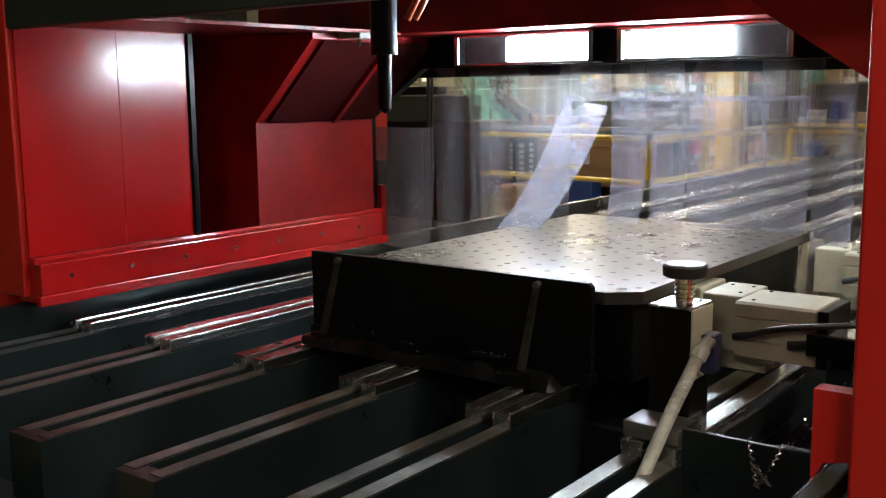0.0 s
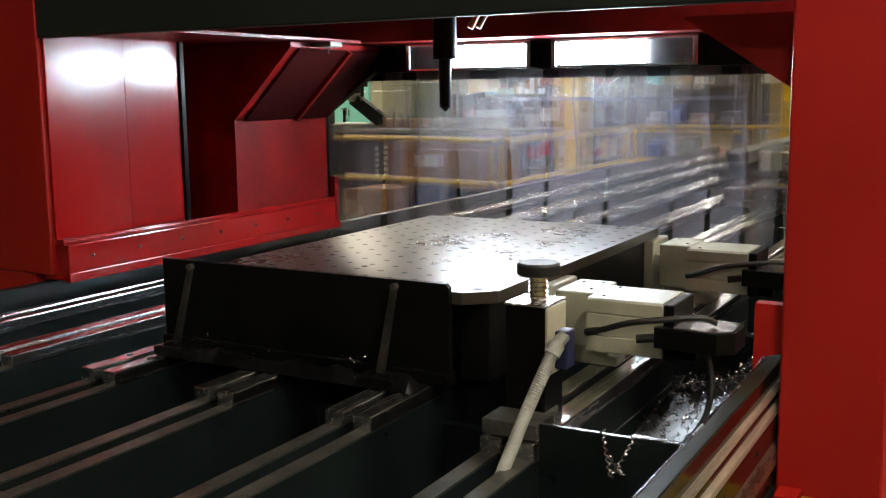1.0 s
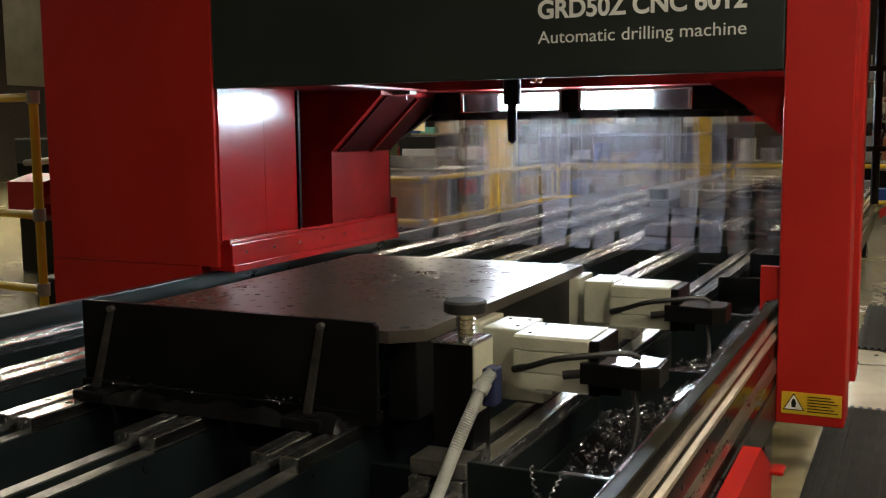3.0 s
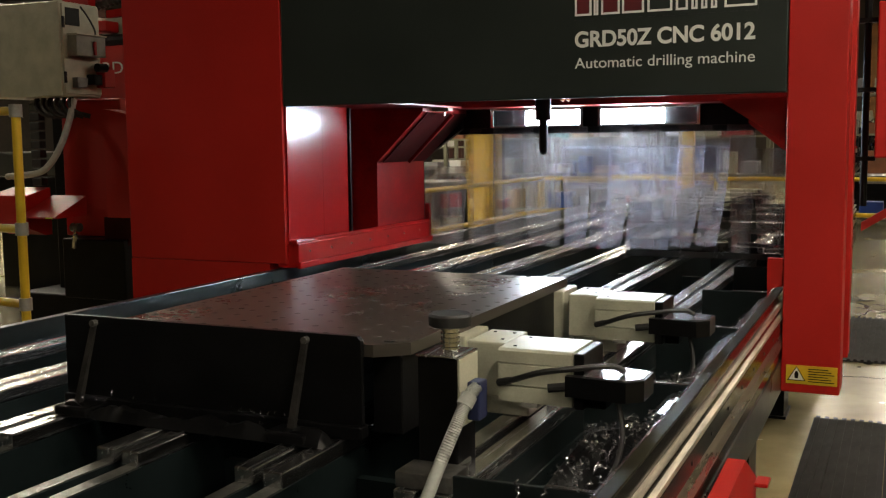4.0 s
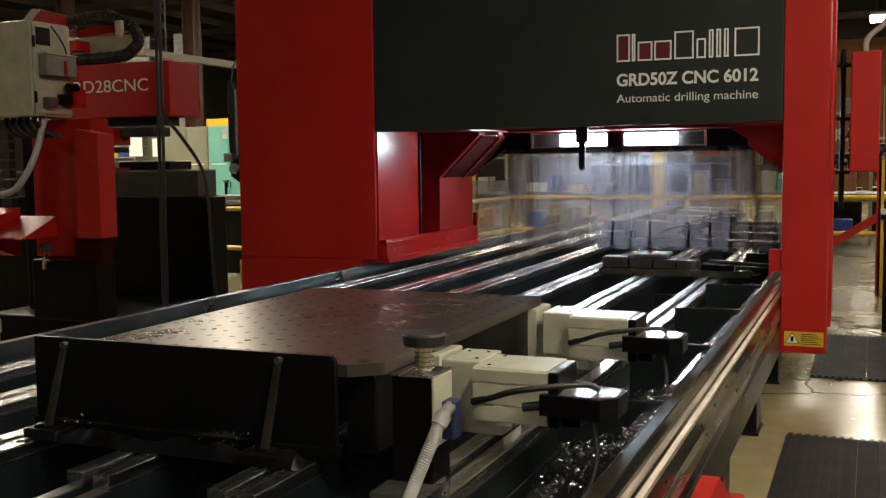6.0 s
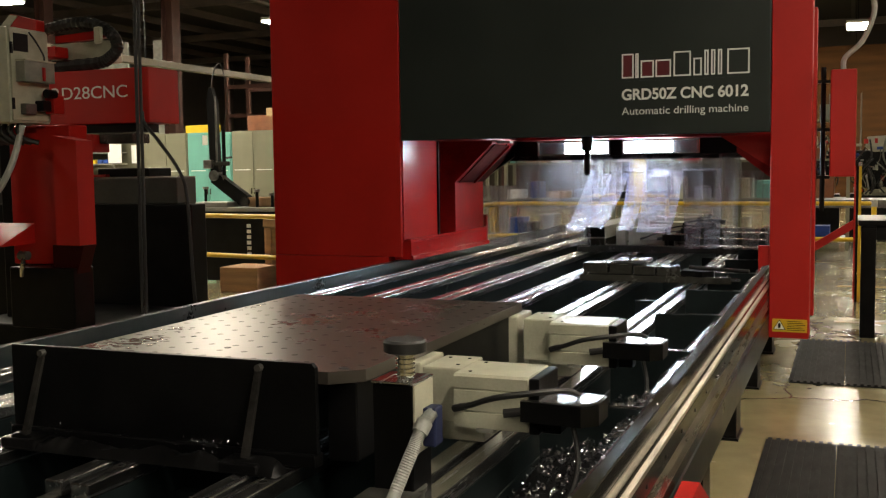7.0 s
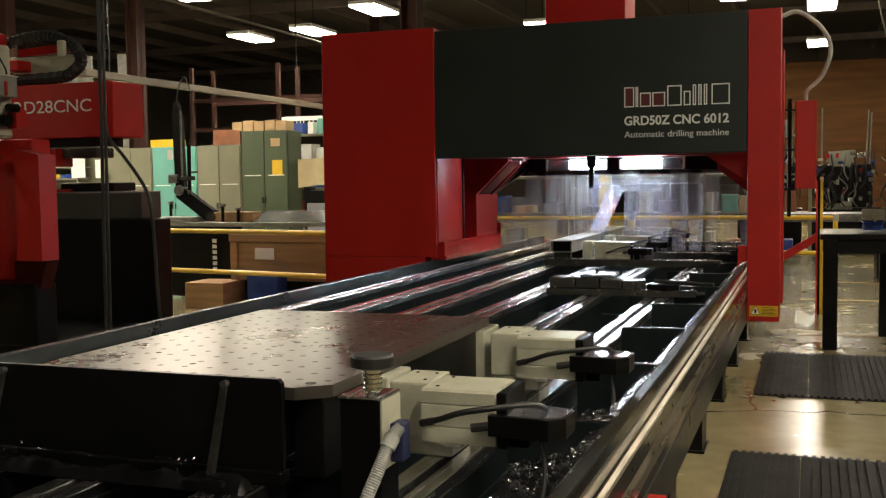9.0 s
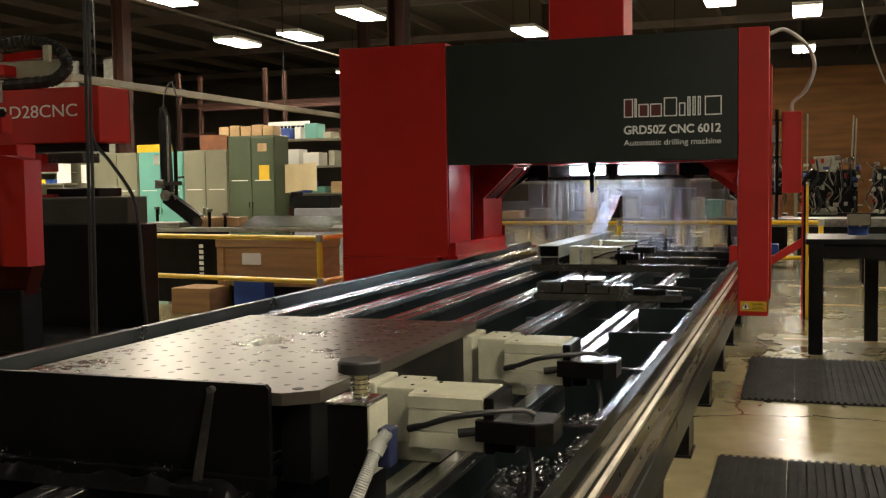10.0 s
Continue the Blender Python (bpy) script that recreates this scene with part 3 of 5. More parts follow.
for pts in ([(-0.419, 0.252), (-0.346, 0.252), (-0.346, 0.2548), (-0.419, 0.2548)], [(-0.419, 0.252), (-0.3825, 0.313), (-0.3825, 0.308), (-0.415, 0.252)], [(-0.346, 0.252), (-0.350, 0.252), (-0.3825, 0.308), (-0.3825, 0.313)]):
    part("sign_border", prism(B(), pts, "y", -0.0072, -0.0062), BLACK, lab)

# ---- clamps on the bed ----
FIT_Z = 0.551


# bright metal stands in for lamp reflections on wet, dark tops
SHEEN_TOP = material("bright_wet_sheen", (0.42, 0.42, 0.44), 0.22, metal=0.9, vary=0.3)


def clamp_unit(jaw_x0, jaw_x1):
    """A pneumatic side clamp: jaw, guide plate, cylinder body, black valve arm and hoses. Origin: on the bed, at the joint of plate and body."""
    c = thing("pneumatic_clamp", "cream grey pneumatic side clamp with black hoses on the bed", "clamp", group="side clamps")
    part("jaw", box(B(), jaw_x0, jaw_x1, 0.10, 0.27, FIT_Z, 0.742, 0.006), CREAM, c, "cream jaw block")
    for z in (0.62, 0.69):
        part("guide_rod", cyl(B(), (jaw_x1, 0.17, z), (-0.112, 0.17, z), 0.012, seg=12), CHROME, c)
    bm = box(B(), -0.112, -0.006, 0.055, 0.23, 0.60, 0.742, 0.005)
    box(bm, -0.10, 0.05, 0.075, 0.22, FIT_Z, 0.60, 0.004)
    part("guide_plate", bm, CREAM, c)
    body = prism(B(), [(0, 0.607), (0.0, 0.645), (0.004, 0.648), (0.0, 0.651), (0.0, 0.700), (0.004, 0.703), (0.0, 0.706), (0.0, 0.735), (0.008, 0.741), (0.177, 0.741), (0.185, 0.735), (0.185, 0.607)],
                 "x", -0.004, 0.188)
    body = part("cylinder_body", body, CREAM, c)
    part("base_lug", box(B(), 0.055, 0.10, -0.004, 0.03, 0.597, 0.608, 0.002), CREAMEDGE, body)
    for x, y in ((-0.03, 0.10), (-0.085, 0.19), (-0.03, 0.19), (0.03, 0.03), (0.03, 0.15)):
        part("screw", cyl(B(), (x, y, 0.7425), (x, y, 0.7445), 0.005, seg=8), BLACK, body)
    part("end_cap", box(B(), 0.189, 0.215, 0.005, 0.18, 0.60, 0.738, 0.004), BLACK, c)
    arm = part("valve_arm", prism(B(), [(0.178, -0.030), (0.33, -0.045), (0.365, -0.008), (0.365, 0.09), (0.30, 0.10), (0.216, 0.15), (0.216, -0.006), (0.178, -0.008)], "z", 0.640, 0.690), BLACK, c, "black valve arm with a wet top")
    # added bright skin: the reflection on the black arm's top
    part("arm_top_sheen", prism(B(), [(0.225, -0.030), (0.325, -0.038), (0.358, -0.005), (0.358, 0.085), (0.30, 0.095), (0.225, 0.14)], "z", 0.6905, 0.6935), SHEEN_TOP, arm)
    part("arm_post", box(B(), 0.216, 0.262, 0.03, 0.09, 0.60, 0.6475, 0.004), BLACK, c)
    part("air_hose", pipe(B(), [(0.02, -0.018, 0.664), (0.05, -0.034, 0.672), (0.12, -0.050, 0.698), (0.20, -0.03, 0.710), (0.28, 0.01, 0.714), (0.31, 0.03, 0.70)], 0.0075, 8), RUBBER, arm, smooth=True)
    part("hose_tip", cyl(B(), (0.0, -0.008, 0.655), (0.035, -0.024, 0.666), 0.0095, seg=10), RUBBER, arm)
    part("plug", cyl(B(), (0.135, -0.026, 0.656), (0.177, -0.020, 0.662), 0.011, seg=10), RUBBER, arm)
    part("drain_hose", pipe(B(), [(0.30, -0.005, 0.645), (0.318, -0.025, 0.56), (0.305, -0.06, 0.48), (0.25, -0.10, 0.42), (0.15, -0.14, 0.39)], 0.007, 8), RUBBER, c, smooth=True)
    return c


near = clamp_unit(-0.185, -0.135)
near.location = (-0.905, 2.345, 0)
second = clamp_unit(-0.225, -0.145)
second.location = (-0.902, 3.215, 0)
for x, y in ((-1.58, 8.35), (-1.57, 9.25), (-1.56, 10.15), (-1.55, 10.80)):
    copy_thing(second, pose(x, y, 0))

# limit post with knob and armoured hose, in front of the near clamp
post = thing("locating_post", "black locating post with a round knob and grey armoured hose", "locating post")
part("body", box(B(), -0.918, -0.828, 1.90, 2.0, 0.40, 0.806, 0.004), BLACK, post)
part("side_plate", box(B(), -0.8275, -0.822, 1.90, 2.0, 0.66, 0.806, 0.002), CREAM, post, "cream side plate")
part("top_plate", box(B(), -0.92, -0.822, 1.895, 2.002, 0.8065, 0.812, 0.002), STEEL, post)
prof = [(0.017, 0.812)]
for k in range(5):
    prof += [(0.017, 0.818 + k * 0.010), (0.021, 0.819 + k * 0.010), (0.021, 0.823 + k * 0.010), (0.017, 0.824 + k * 0.010)]
part("stem", lathe(B(), -0.862, 1.945, prof + [(0.017, 0.870)], 20), CHROME, post, "bright threaded stem", smooth=True)
part("knob", lathe(B(), -0.862, 1.945, [(0.038, 0.866), (0.0445, 0.869), (0.045, 0.889), (0.041, 0.894)], 40, 0.0008), RUBBER, post, "black round knob", smooth=True)
part("connector", box(B(), -0.80, -0.772, 1.885, 1.93, 0.685, 0.765, 0.004), DARKBLUE, post, "dull blue connector block")
hose = part("armoured_hose", pipe(B(), [(-0.782, 1.895, 0.755), (-0.790, 1.865, 0.735), (-0.80, 1.84, 0.695), (-0.822, 1.80, 0.617), (-0.842, 1.74, 0.52), (-0.856, 1.67, 0.43), (-0.87, 1.58, 0.34)], 0.0128, 12, 0.0010, 34), CONDUIT, post, smooth=True)
part("collar", cyl(B(), (-0.788, 1.872, 0.741), (-0.794, 1.857, 0.722), 0.017, seg=14), CONDUIT, post, smooth=True)
bm = cyl(B(), (-0.87, 1.93, 0.551), (-0.87, 1.93, 0.575), 0.050, seg=24)
cyl(bm, (-0.87, 1.93, 0.575), (-0.87, 1.93, 0.583), 0.056, seg=24)
box(bm, -0.93, -0.805, 1.81, 1.90, 0.551, 0.585, 0.004)
part("clamp_foot", bm, RAWSTEEL, post, smooth=True)

# flat vice further along the bed
vice = thing("flat_vice", "low oily steel vice on a cross beam over the bed", "vice")
vice.location = (0.065, 0, 0)
part("cross_beam", box(B(), -1.60, -0.70, 6.12, 6.18, FIT_Z, 0.592, 0.004), OILYGREY, vice)
part("jaw", box(B(), -1.585, -1.43, 6.14, 6.30, 0.593, 0.660, 0.008), OILYGREY, vice)
part("slide_block", box(B(), -1.42, -1.28, 6.15, 6.36, 0.593, 0.655, 0.006), OILYGREY, vice)
part("sheen_plate", box(B(), -1.40, -1.20, 6.17, 6.40, 0.656, 0.676, 0.004), SHEEN_TOP, vice, "cover plate coloured bright for its wet sheen")
part("slide_block", box(B(), -1.27, -1.14, 6.13, 6.34, 0.593, 0.648, 0.008), OILYGREY, vice)
part("stop_pin", cyl(B(), (-1.31, 6.25, 0.676), (-1.31, 6.25, 0.70), 0.012, seg=12), CHROME, vice)
part("cross_head", box(B(), -1.345, -1.275, 6.24, 6.26, 0.70, 0.708), CHROME, vice)
part("stop_block", prism(B(), [(-1.13, 6.14), (-1.05, 6.12), (-1.0, 6.18), (-1.02, 6.30), (-1.13, 6.30)], "z", 0.593, 0.645), OILYGREY, vice)
part("valve_arm", prism(B(), [(-0.99, 6.16), (-0.86, 6.10), (-0.80, 6.14), (-0.80, 6.20), (-0.98, 6.26)], "z", 0.593, 0.625), BLACK, vice)
part("rod", cyl(B(), (-0.95, 6.2, 0.640), (-0.60, 6.15, 0.628), 0.012, seg=10), RUBBER, vice)
part("base_plate", box(B(), -1.0, -0.66, 6.27, 6.45, FIT_Z, 0.572, 0.003), SHEEN_TOP, vice, "base plate coloured bright for its wet sheen")
part("cross_beam", box(B(), -1.60, -0.70, 6.47, 6.53, FIT_Z, 0.585, 0.004), OILYGREY, vice)
for x in (-1.55, -1.16, -0.72):
    part("bolt", cyl(B(), (x, 6.15, 0.592), (x, 6.15, 0.603), 0.012, seg=6), CHROME, vice)

# square tube being held, with cross beams under it
tube = thing("square_tube", "long cream steel box tube lying across the clamps", "steel tube")
bm = B()
for d in ((-2.02, -1.84, 0.662, 0.669), (-2.02, -1.84, 0.753, 0.760), (-2.02, -2.012, 0.669, 0.753), (-1.848, -1.84, 0.669, 0.753)):
    box(bm, d[0], d[1], 8.2, 10.85, d[2], d[3])
part("tube", bm, CREAMEDGE, tube)
for y in (8.24, 9.14, 10.04, 10.76):
    part("packer", box(B(), -2.0, -1.86, y, y + 0.06, 0.6065, 0.6615, 0.003), OILYGREY, tube)
# black sheet inside the open tube end, for the dark of its bore
part("bore_shade", box(B(), -2.011, -1.849, 8.26, 8.28, 0.670, 0.752), BLACK, tube)
for y in (8.22, 9.12, 10.02, 10.74):
    b = part("cross_beam", box(B(), -2.08, -0.66, y, y + 0.10, FIT_Z, 0.606, 0.004), OILYGREY)
    tagged(b, "oily steel cross beam lying over the bed bars", "beam", group="cross beams")

# steel turnings in the trough and round the bracket
rng = random.Random(5)
verts, faces = [], []


def curl(x, y, z, size):
    a0, tilt, head_ = rng.uniform(0, 6.3), rng.uniform(-1.2, 1.2), rng.uniform(0, 6.3)
    n, w, r = rng.randint(5, 11), size * rng.uniform(0.25, 0.5), size * rng.uniform(0.4, 0.8)
    m = Matrix.Translation((x, y, z)) @ Euler((tilt, rng.uniform(-1, 1), head_)).to_matrix().to_4x4()
    base = len(verts)
    for k in range(n + 1):
        a = a0 + k * 0.75
        for s in (-0.5, 0.5):
            verts.append(m @ Vector((r * math.cos(a), r * math.sin(a), s * w + k * size * 0.16)))
    for k in range(n):
        faces.append((base + 2 * k, base + 2 * k + 1, base + 2 * k + 3, base + 2 * k + 2))


def heap_at(y):
    return 0.75 * math.exp(-((y - 2.7) / 0.75) ** 2) + 0.35 * math.exp(-((y - 4.0) / 0.9) ** 2)


for k in range(2600):
    y = rng.triangular(1.85, 4.6, 2.6)
    u = rng.random() ** 0.8
    x = -0.77 + 0.265 * u
    curl(x, y, 0.338 + heap_at(y) * 0.26 * (0.6 + 0.4 * u) + rng.random() * 0.012, rng.uniform(0.003, 0.0095))
for k in range(900):
    u = rng.random()
    curl(-0.555 + 0.052 * u, rng.triangular(2.3, 4.6, 2.7), 0.574 + 0.012 * u + rng.random() * 0.004, rng.uniform(0.0012, 0.0045))
for k in range(40):
    curl(rng.uniform(-0.498, -0.465), rng.triangular(2.0, 7.0, 2.8), 0.611 + rng.random() * 0.003, rng.uniform(0.002, 0.004))
for k in range(150):
    x = rng.choice((rng.gauss(-1.42, 0.06), rng.gauss(-1.85, 0.04), rng.uniform(-2.05, -1.2)))
    curl(x, rng.uniform(1.985, 2.06), 0.585 + rng.random() * 0.025, rng.uniform(0.0015, 0.004))
for k in range(160):
    curl(rng.uniform(-2.9, -0.85), rng.uniform(2.0, 8.0), 0.553, rng.uniform(0.003, 0.007))
me = bpy.data.meshes.new("steel_turnings")
me.from_pydata(verts, [], faces)
me.materials.append(CHIP)
tagged(new("steel_turnings", me), "curled bright steel turnings lying in the oily trough", "metal chips", kind="stuff")
bm = B()
nx, ny = 60, 6
grid = [[bm.verts.new((-2.0 + 0.8 * a / nx, 1.975 + 0.085 * b / ny, 0.5515 + max(0.0, 0.050 * math.sin(math.pi * min(1, (b + 1) / ny)) * (0.50 + 0.7 * noise.noise((a * 0.13, b * 0.3, 3.0)) + 0.16 * noise.noise((a * 0.5, b * 0.8, 7.0)))) * (0 < a < nx) * (b > 0))) for b in range(ny + 1)] for a in range(nx + 1)]
for a in range(nx):
    for b in range(ny):
        bm.faces.new((grid[a][b], grid[a + 1][b], grid[a + 1][b + 1], grid[a][b + 1]))
tagged(part("oily_sludge", bm, BLACK, smooth=True), "black oily sludge and chips heaped along the bracket", "sludge", kind="stuff")
bm = B()
rows = []
for a in range(41):
    y = 1.85 + a * 0.1
    rows.append([bm.verts.new((-0.775 + 0.265 * b / 6, y, 0.326 + heap_at(y) * 0.25 * (0.6 + 0.4 * b / 6) + 0.012 * noise.noise((a * 0.7, b * 0.9, 0)) * (0 < b < 6))) for b in range(7)])
for r0, r1 in zip(rows, rows[1:]):
    for b in range(6):
        bm.faces.new((r0[b], r0[b + 1], r1[b + 1], r1[b]))
tagged(part("chip_bed", bm, BLACK, smooth=True), "dark oily bed of fine chips heaped in the trough", "metal chips", kind="stuff")
# long spiral chips hanging over the divider
spiral = thing("spiral_chip", "long silver spiral chip hanging over the trough", "metal chip")
for x0, x1, z0, z1 in ((-0.655, -0.622, 0.612, 0.535), (-0.590, -0.620, 0.606, 0.535), (-0.640, -0.600, 0.560, 0.545)):
    n = 34
    bm = pipe(B(), [(x0 + (x1 - x0) * k / n + 0.004 * math.cos(k * 1.3), 1.779 - 0.0012 * k + 0.004 * math.sin(k * 1.3), z0 + (z1 - z0) * k / n) for k in range(n + 1)], 0.0018, 5, 0, 3)
    part("coil", bm, CHIP, spiral)

rb = thing("red_foot_bracket", "red steel bracket standing on the floor beside the bed leg", "bracket")
part("wedge", prism(B(), [(2.3, 0.0), (2.3, 0.33), (2.93, 0.345), (3.18, 0.215), (3.18, 0.0)], "x", -0.435, -0.385), RED, rb)
part("lip", box(B(), -0.384, -0.345, 3.12, 3.20, 0.205, 0.217, 0.003), RED, rb)
# ---- floor mats ----
MATM = material("black_drainage_mat", (0.010, 0.0095, 0.0085), 0.7, spec=0.25, vary=0.25, scale=8, fine=90, bump=0.1)


def floor_mat(x0, y0):
    mt = thing("floor_mat", "black ribbed rubber anti-fatigue mat on the concrete", "floor mat", (x0, y0, 0), group="floor mats")
    for c in range(3):
        bm = box(B(), c * 0.3 + 0.0012, c * 0.3 + 0.2988, 0, 1.5, 0.001, 0.008)
        for k in range(8):
            box(bm, c * 0.3 + 0.010 + k * 0.036, c * 0.3 + 0.028 + k * 0.036, 0.0, 1.5, 0.008, 0.017)
        part("mat_tile", bm, MATM, mt)
    return mt


m1 = floor_mat(-0.31, 6.09)
for x, y in ((-0.335, 3.27), (-0.335, 0.5)):
    copy_thing(m1, pose(x, y, 0))

# ---- guard rails ----


def guard_rail(points, heights, posts, label):
    g = thing("guard_rail", label, "guard rail", group="yellow guard rails")
    for h in heights:
        for a, b in zip(points, points[1:]):
            part("rail", cyl(B(), (*a, h), (*b, h), 0.024, seg=12), YELLOW, g, smooth=True)
    for x, y in posts:
        part("post", cyl(B(), (x, y, 0.0), (x, y, max(heights) + 0.03), 0.026, seg=12), YELLOW, g, smooth=True)
        for h in heights:
            part("fitting", cyl(B(), (x, y, h - 0.035), (x, y, h + 0.035), 0.036, seg=12), GREYPLASTIC, g, smooth=True)
        part("foot", cyl(B(), (x, y, 0.0), (x, y, 0.02), 0.06, seg=12), GREYPLASTIC, g)
    return g


guard_rail([(-6.4, 4.4), (-4.45, 4.2)], (1.45, 0.80, 0.38), [(-4.45, 4.2), (-6.4, 4.4)], "yellow tube guard rail with grey fittings beside the machine")
guard_rail([(-7.0, 9.0), (-4.12, 8.45), (-4.12, 12.2), (0.25, 12.2)], (0.80, 0.40), [(-4.12, 8.45), (-4.12, 12.2), (-2.0, 12.2), (0.25, 12.2)], "yellow tube guard rail round the machine")
guard_rail([(0.10, 12.0), (0.10, 9.95)], (0.40,), [(0.10, 9.95)], "short yellow barrier post and rail")
st = thing("barrier_stand", "red steel stand with a slanted arm beside a yellow post", "stand")
part("upright", box(B(), 0.036, 0.05, 9.86, 9.90, 0.0, 1.22, 0.003), RED, st)
part("black_strip", box(B(), 0.051, 0.072, 9.87, 9.90, 0.0, 1.22), BLACK, st)
part("slanted_arm", prism(B(), [(-0.34, 0.42), (-0.34, 0.50), (0.034, 0.74), (0.034, 0.66)], "y", 9.86, 9.90), RED, st)
part("front_strip", box(B(), 0.073, 0.096, 9.86, 9.90, 0.0, 1.22), YELLOW, st)

# ---- the neighbouring machine ----
nb = thing("neighbour_machine", "red drilling machine with a cream cabinet on its column", "machine")
part("arm", box(B(), -5.75, -4.60, 6.0, 6.35, 1.60, 1.99, 0.008), RED, nb)
part("arm_underside", box(B(), -5.6, -4.75, 6.05, 6.3, 1.54, 1.599), BLACK, nb)
letters("lettering", "RD28CNC", 0.125, -5.455, 5.996, 1.785, WHITE, nb, "white lettering", width=0.675)
cab = part("cabinet", box(B(), -5.75, -5.085, 5.2, 5.56, 1.585, 2.205, 0.008), CREAM, nb, "cream electrical cabinet")
part("side_door", box(B(), -5.0845, -5.070, 5.215, 5.55, 1.60, 2.19, 0.004), CREAM, cab)
part("vent", box(B(), -5.0695, -5.064, 5.24, 5.364, 2.05, 2.165), BLACK, cab, "black vent screen")
for z in (1.67, 2.03):
    part("hinge", box(B(), -5.0695, -5.058, 5.205, 5.225, z, z + 0.075, 0.003), BLACK, cab)
valve = part("valve_box", box(B(), -5.0695, -4.99, 5.25, 5.52, 1.85, 1.985, 0.006), CREAMEDGE, cab, "grey valve box")
part("lid", box(B(), -5.07, -4.98, 5.245, 5.525, 1.9855, 1.995, 0.002), CREAM, valve)
part("red_lever", box(B(), -4.9895, -4.975, 5.40, 5.42, 1.86, 1.95, 0.003), RED, valve)
part("cable", pipe(B(), [(-5.05, 5.36, 2.18), (-5.03, 5.40, 2.12), (-5.02, 5.45, 2.04), (-5.02, 5.46, 1.995)], 0.006, 6, 0, 5), RUBBER, valve)
part("terminal_box", box(B(), -5.0695, -5.02, 5.277, 5.374, 1.64, 1.71, 0.005), RAWSTEEL, cab)
part("solenoid", box(B(), -5.0695, -5.0, 5.406, 5.49, 1.665, 1.735, 0.008), BLACK, cab)
part("solenoid", cyl(B(), (-5.0, 5.44, 1.78), (-5.0, 5.52, 1.78), 0.03, seg=12), BLACK, cab)
part("red_block", box(B(), -5.069, -4.99, 5.50, 5.599, 1.65, 1.775, 0.006), RED, cab)
part("column", box(B(), -5.47, -4.935, 5.57, 5.75, 0.62, 1.58, 0.01), RED, nb)
part("column_core", box(B(), -5.75, -5.48, 5.76, 6.2, 0.2, 1.599, 0.01), BLACK, nb)
part("lower_column", box(B(), -5.35, -4.80, 5.40, 5.6, 0.2, 0.615, 0.01), BLACK, nb)
part("column_wing", prism(B(), [(-4.930, 0.77), (-4.930, 1.50), (-4.735, 1.465), (-4.735, 0.77)], "y", 5.40, 5.56), RED, nb)
# the shadow low on the column is put into this skirt's colour
part("wing_skirt", prism(B(), [(-5.00, 0.40), (-5.00, 0.768), (-4.735, 0.768), (-4.86, 0.40)], "y", 5.44, 5.56), SHADE_MAROON, nb)
part("lower_hood", prism(B(), [(5.12, 0.785), (5.42, 0.915), (5.42, 0.78), (5.12, 0.775)], "x", -5.44, -5.13), RED, nb)
part("hood_label", box(B(), -5.20, -5.145, 5.112, 5.119, 0.776, 0.784), YELLOW, nb)
part("lower_cover", prism(B(), [(5.36, 0.64), (5.20, 0.70), (5.20, 0.92), (5.42, 0.97), (5.42, 0.64)], "x", -5.80, -5.455), RED, nb)
fit = part("pipe_fitting", cyl(B(), (-5.21, 5.36, 0.70), (-5.14, 5.36, 0.70), 0.03, seg=12), RAWSTEEL, nb, smooth=True)
part("elbow", pipe(B(), [(-5.17, 5.36, 0.73), (-5.17, 5.34, 0.64), (-5.20, 5.36, 0.56)], 0.016, 8, 0, 5), CHROME, fit, smooth=True)
part("black_base", box(B(), -5.9, -4.7, 5.5, 6.6, 0.0, 0.2, 0.01), BLACK, nb)
for k in range(6):
    x = -5.47 + k * 0.062
    part("cable", pipe(B(), [(x, 5.36, 1.585), (x + 0.01, 5.33, 1.53), (x + 0.04, 5.36, 1.48), (x + 0.10, 5.42, 1.455)], 0.017, 7, 0, 5), RUBBER, nb, smooth=True)
for k in range(9):
    part("chain_link", box(B(), -5.62, -5.53, 5.42, 5.48, 0.98 + k * 0.065, 1.035 + k * 0.065, 0.006), RUBBER, nb)
bm = pipe(B(), [(-5.72, 6.12, 2.29), (-5.55, 6.12, 2.325), (-5.34, 6.12, 2.35), (-5.16, 6.12, 2.335), (-5.0, 6.12, 2.255), (-4.95, 6.12, 2.155), (-5.02, 6.12, 2.085), (-5.14, 6.12, 2.05), (-5.58, 6.12, 2.04)], 0.040, 8, 0.007, 9)
part("cable_chain", bm, RUBBER, nb, "black cable chain")
part("red_cover", prism(B(), [(-5.92, 2.33), (-5.80, 2.43), (-5.56, 2.37), (-5.56, 2.27)], "y", 5.98, 6.06), RED, nb)
part("cover_label", prism(B(), [(-5.91, 2.335), (-5.80, 2.425), (-5.73, 2.41), (-5.83, 2.32)], "y", 5.974, 5.979), CREAM, nb)
part("top_bracket", prism(B(), [(-5.56, 2.22), (-5.56, 2.275), (-5.06, 2.30), (-5.06, 2.24)], "y", 6.17, 6.22), RED, nb)
part("motor_block", box(B(), -5.62, -5.05, 6.18, 6.30, 2.06, 2.22, 0.01), CREAM, nb)
part("end_block", box(B(), -5.09, -5.03, 6.03, 6.07, 2.18, 2.30, 0.012), CREAM, nb, "worn white end block")
part("red_motor", box(B(), -5.60, -5.43, 6.02, 6.16, 2.10, 2.18, 0.01), RED, nb)
part("slide_motor", box(B(), -5.10, -4.80, 6.06, 6.26, 1.46, 1.53, 0.01), OILYGREY, nb)
part("slide_motor", box(B(), -5.56, -5.36, 6.04, 6.2, 1.36, 1.53, 0.01), CREAMEDGE, nb)
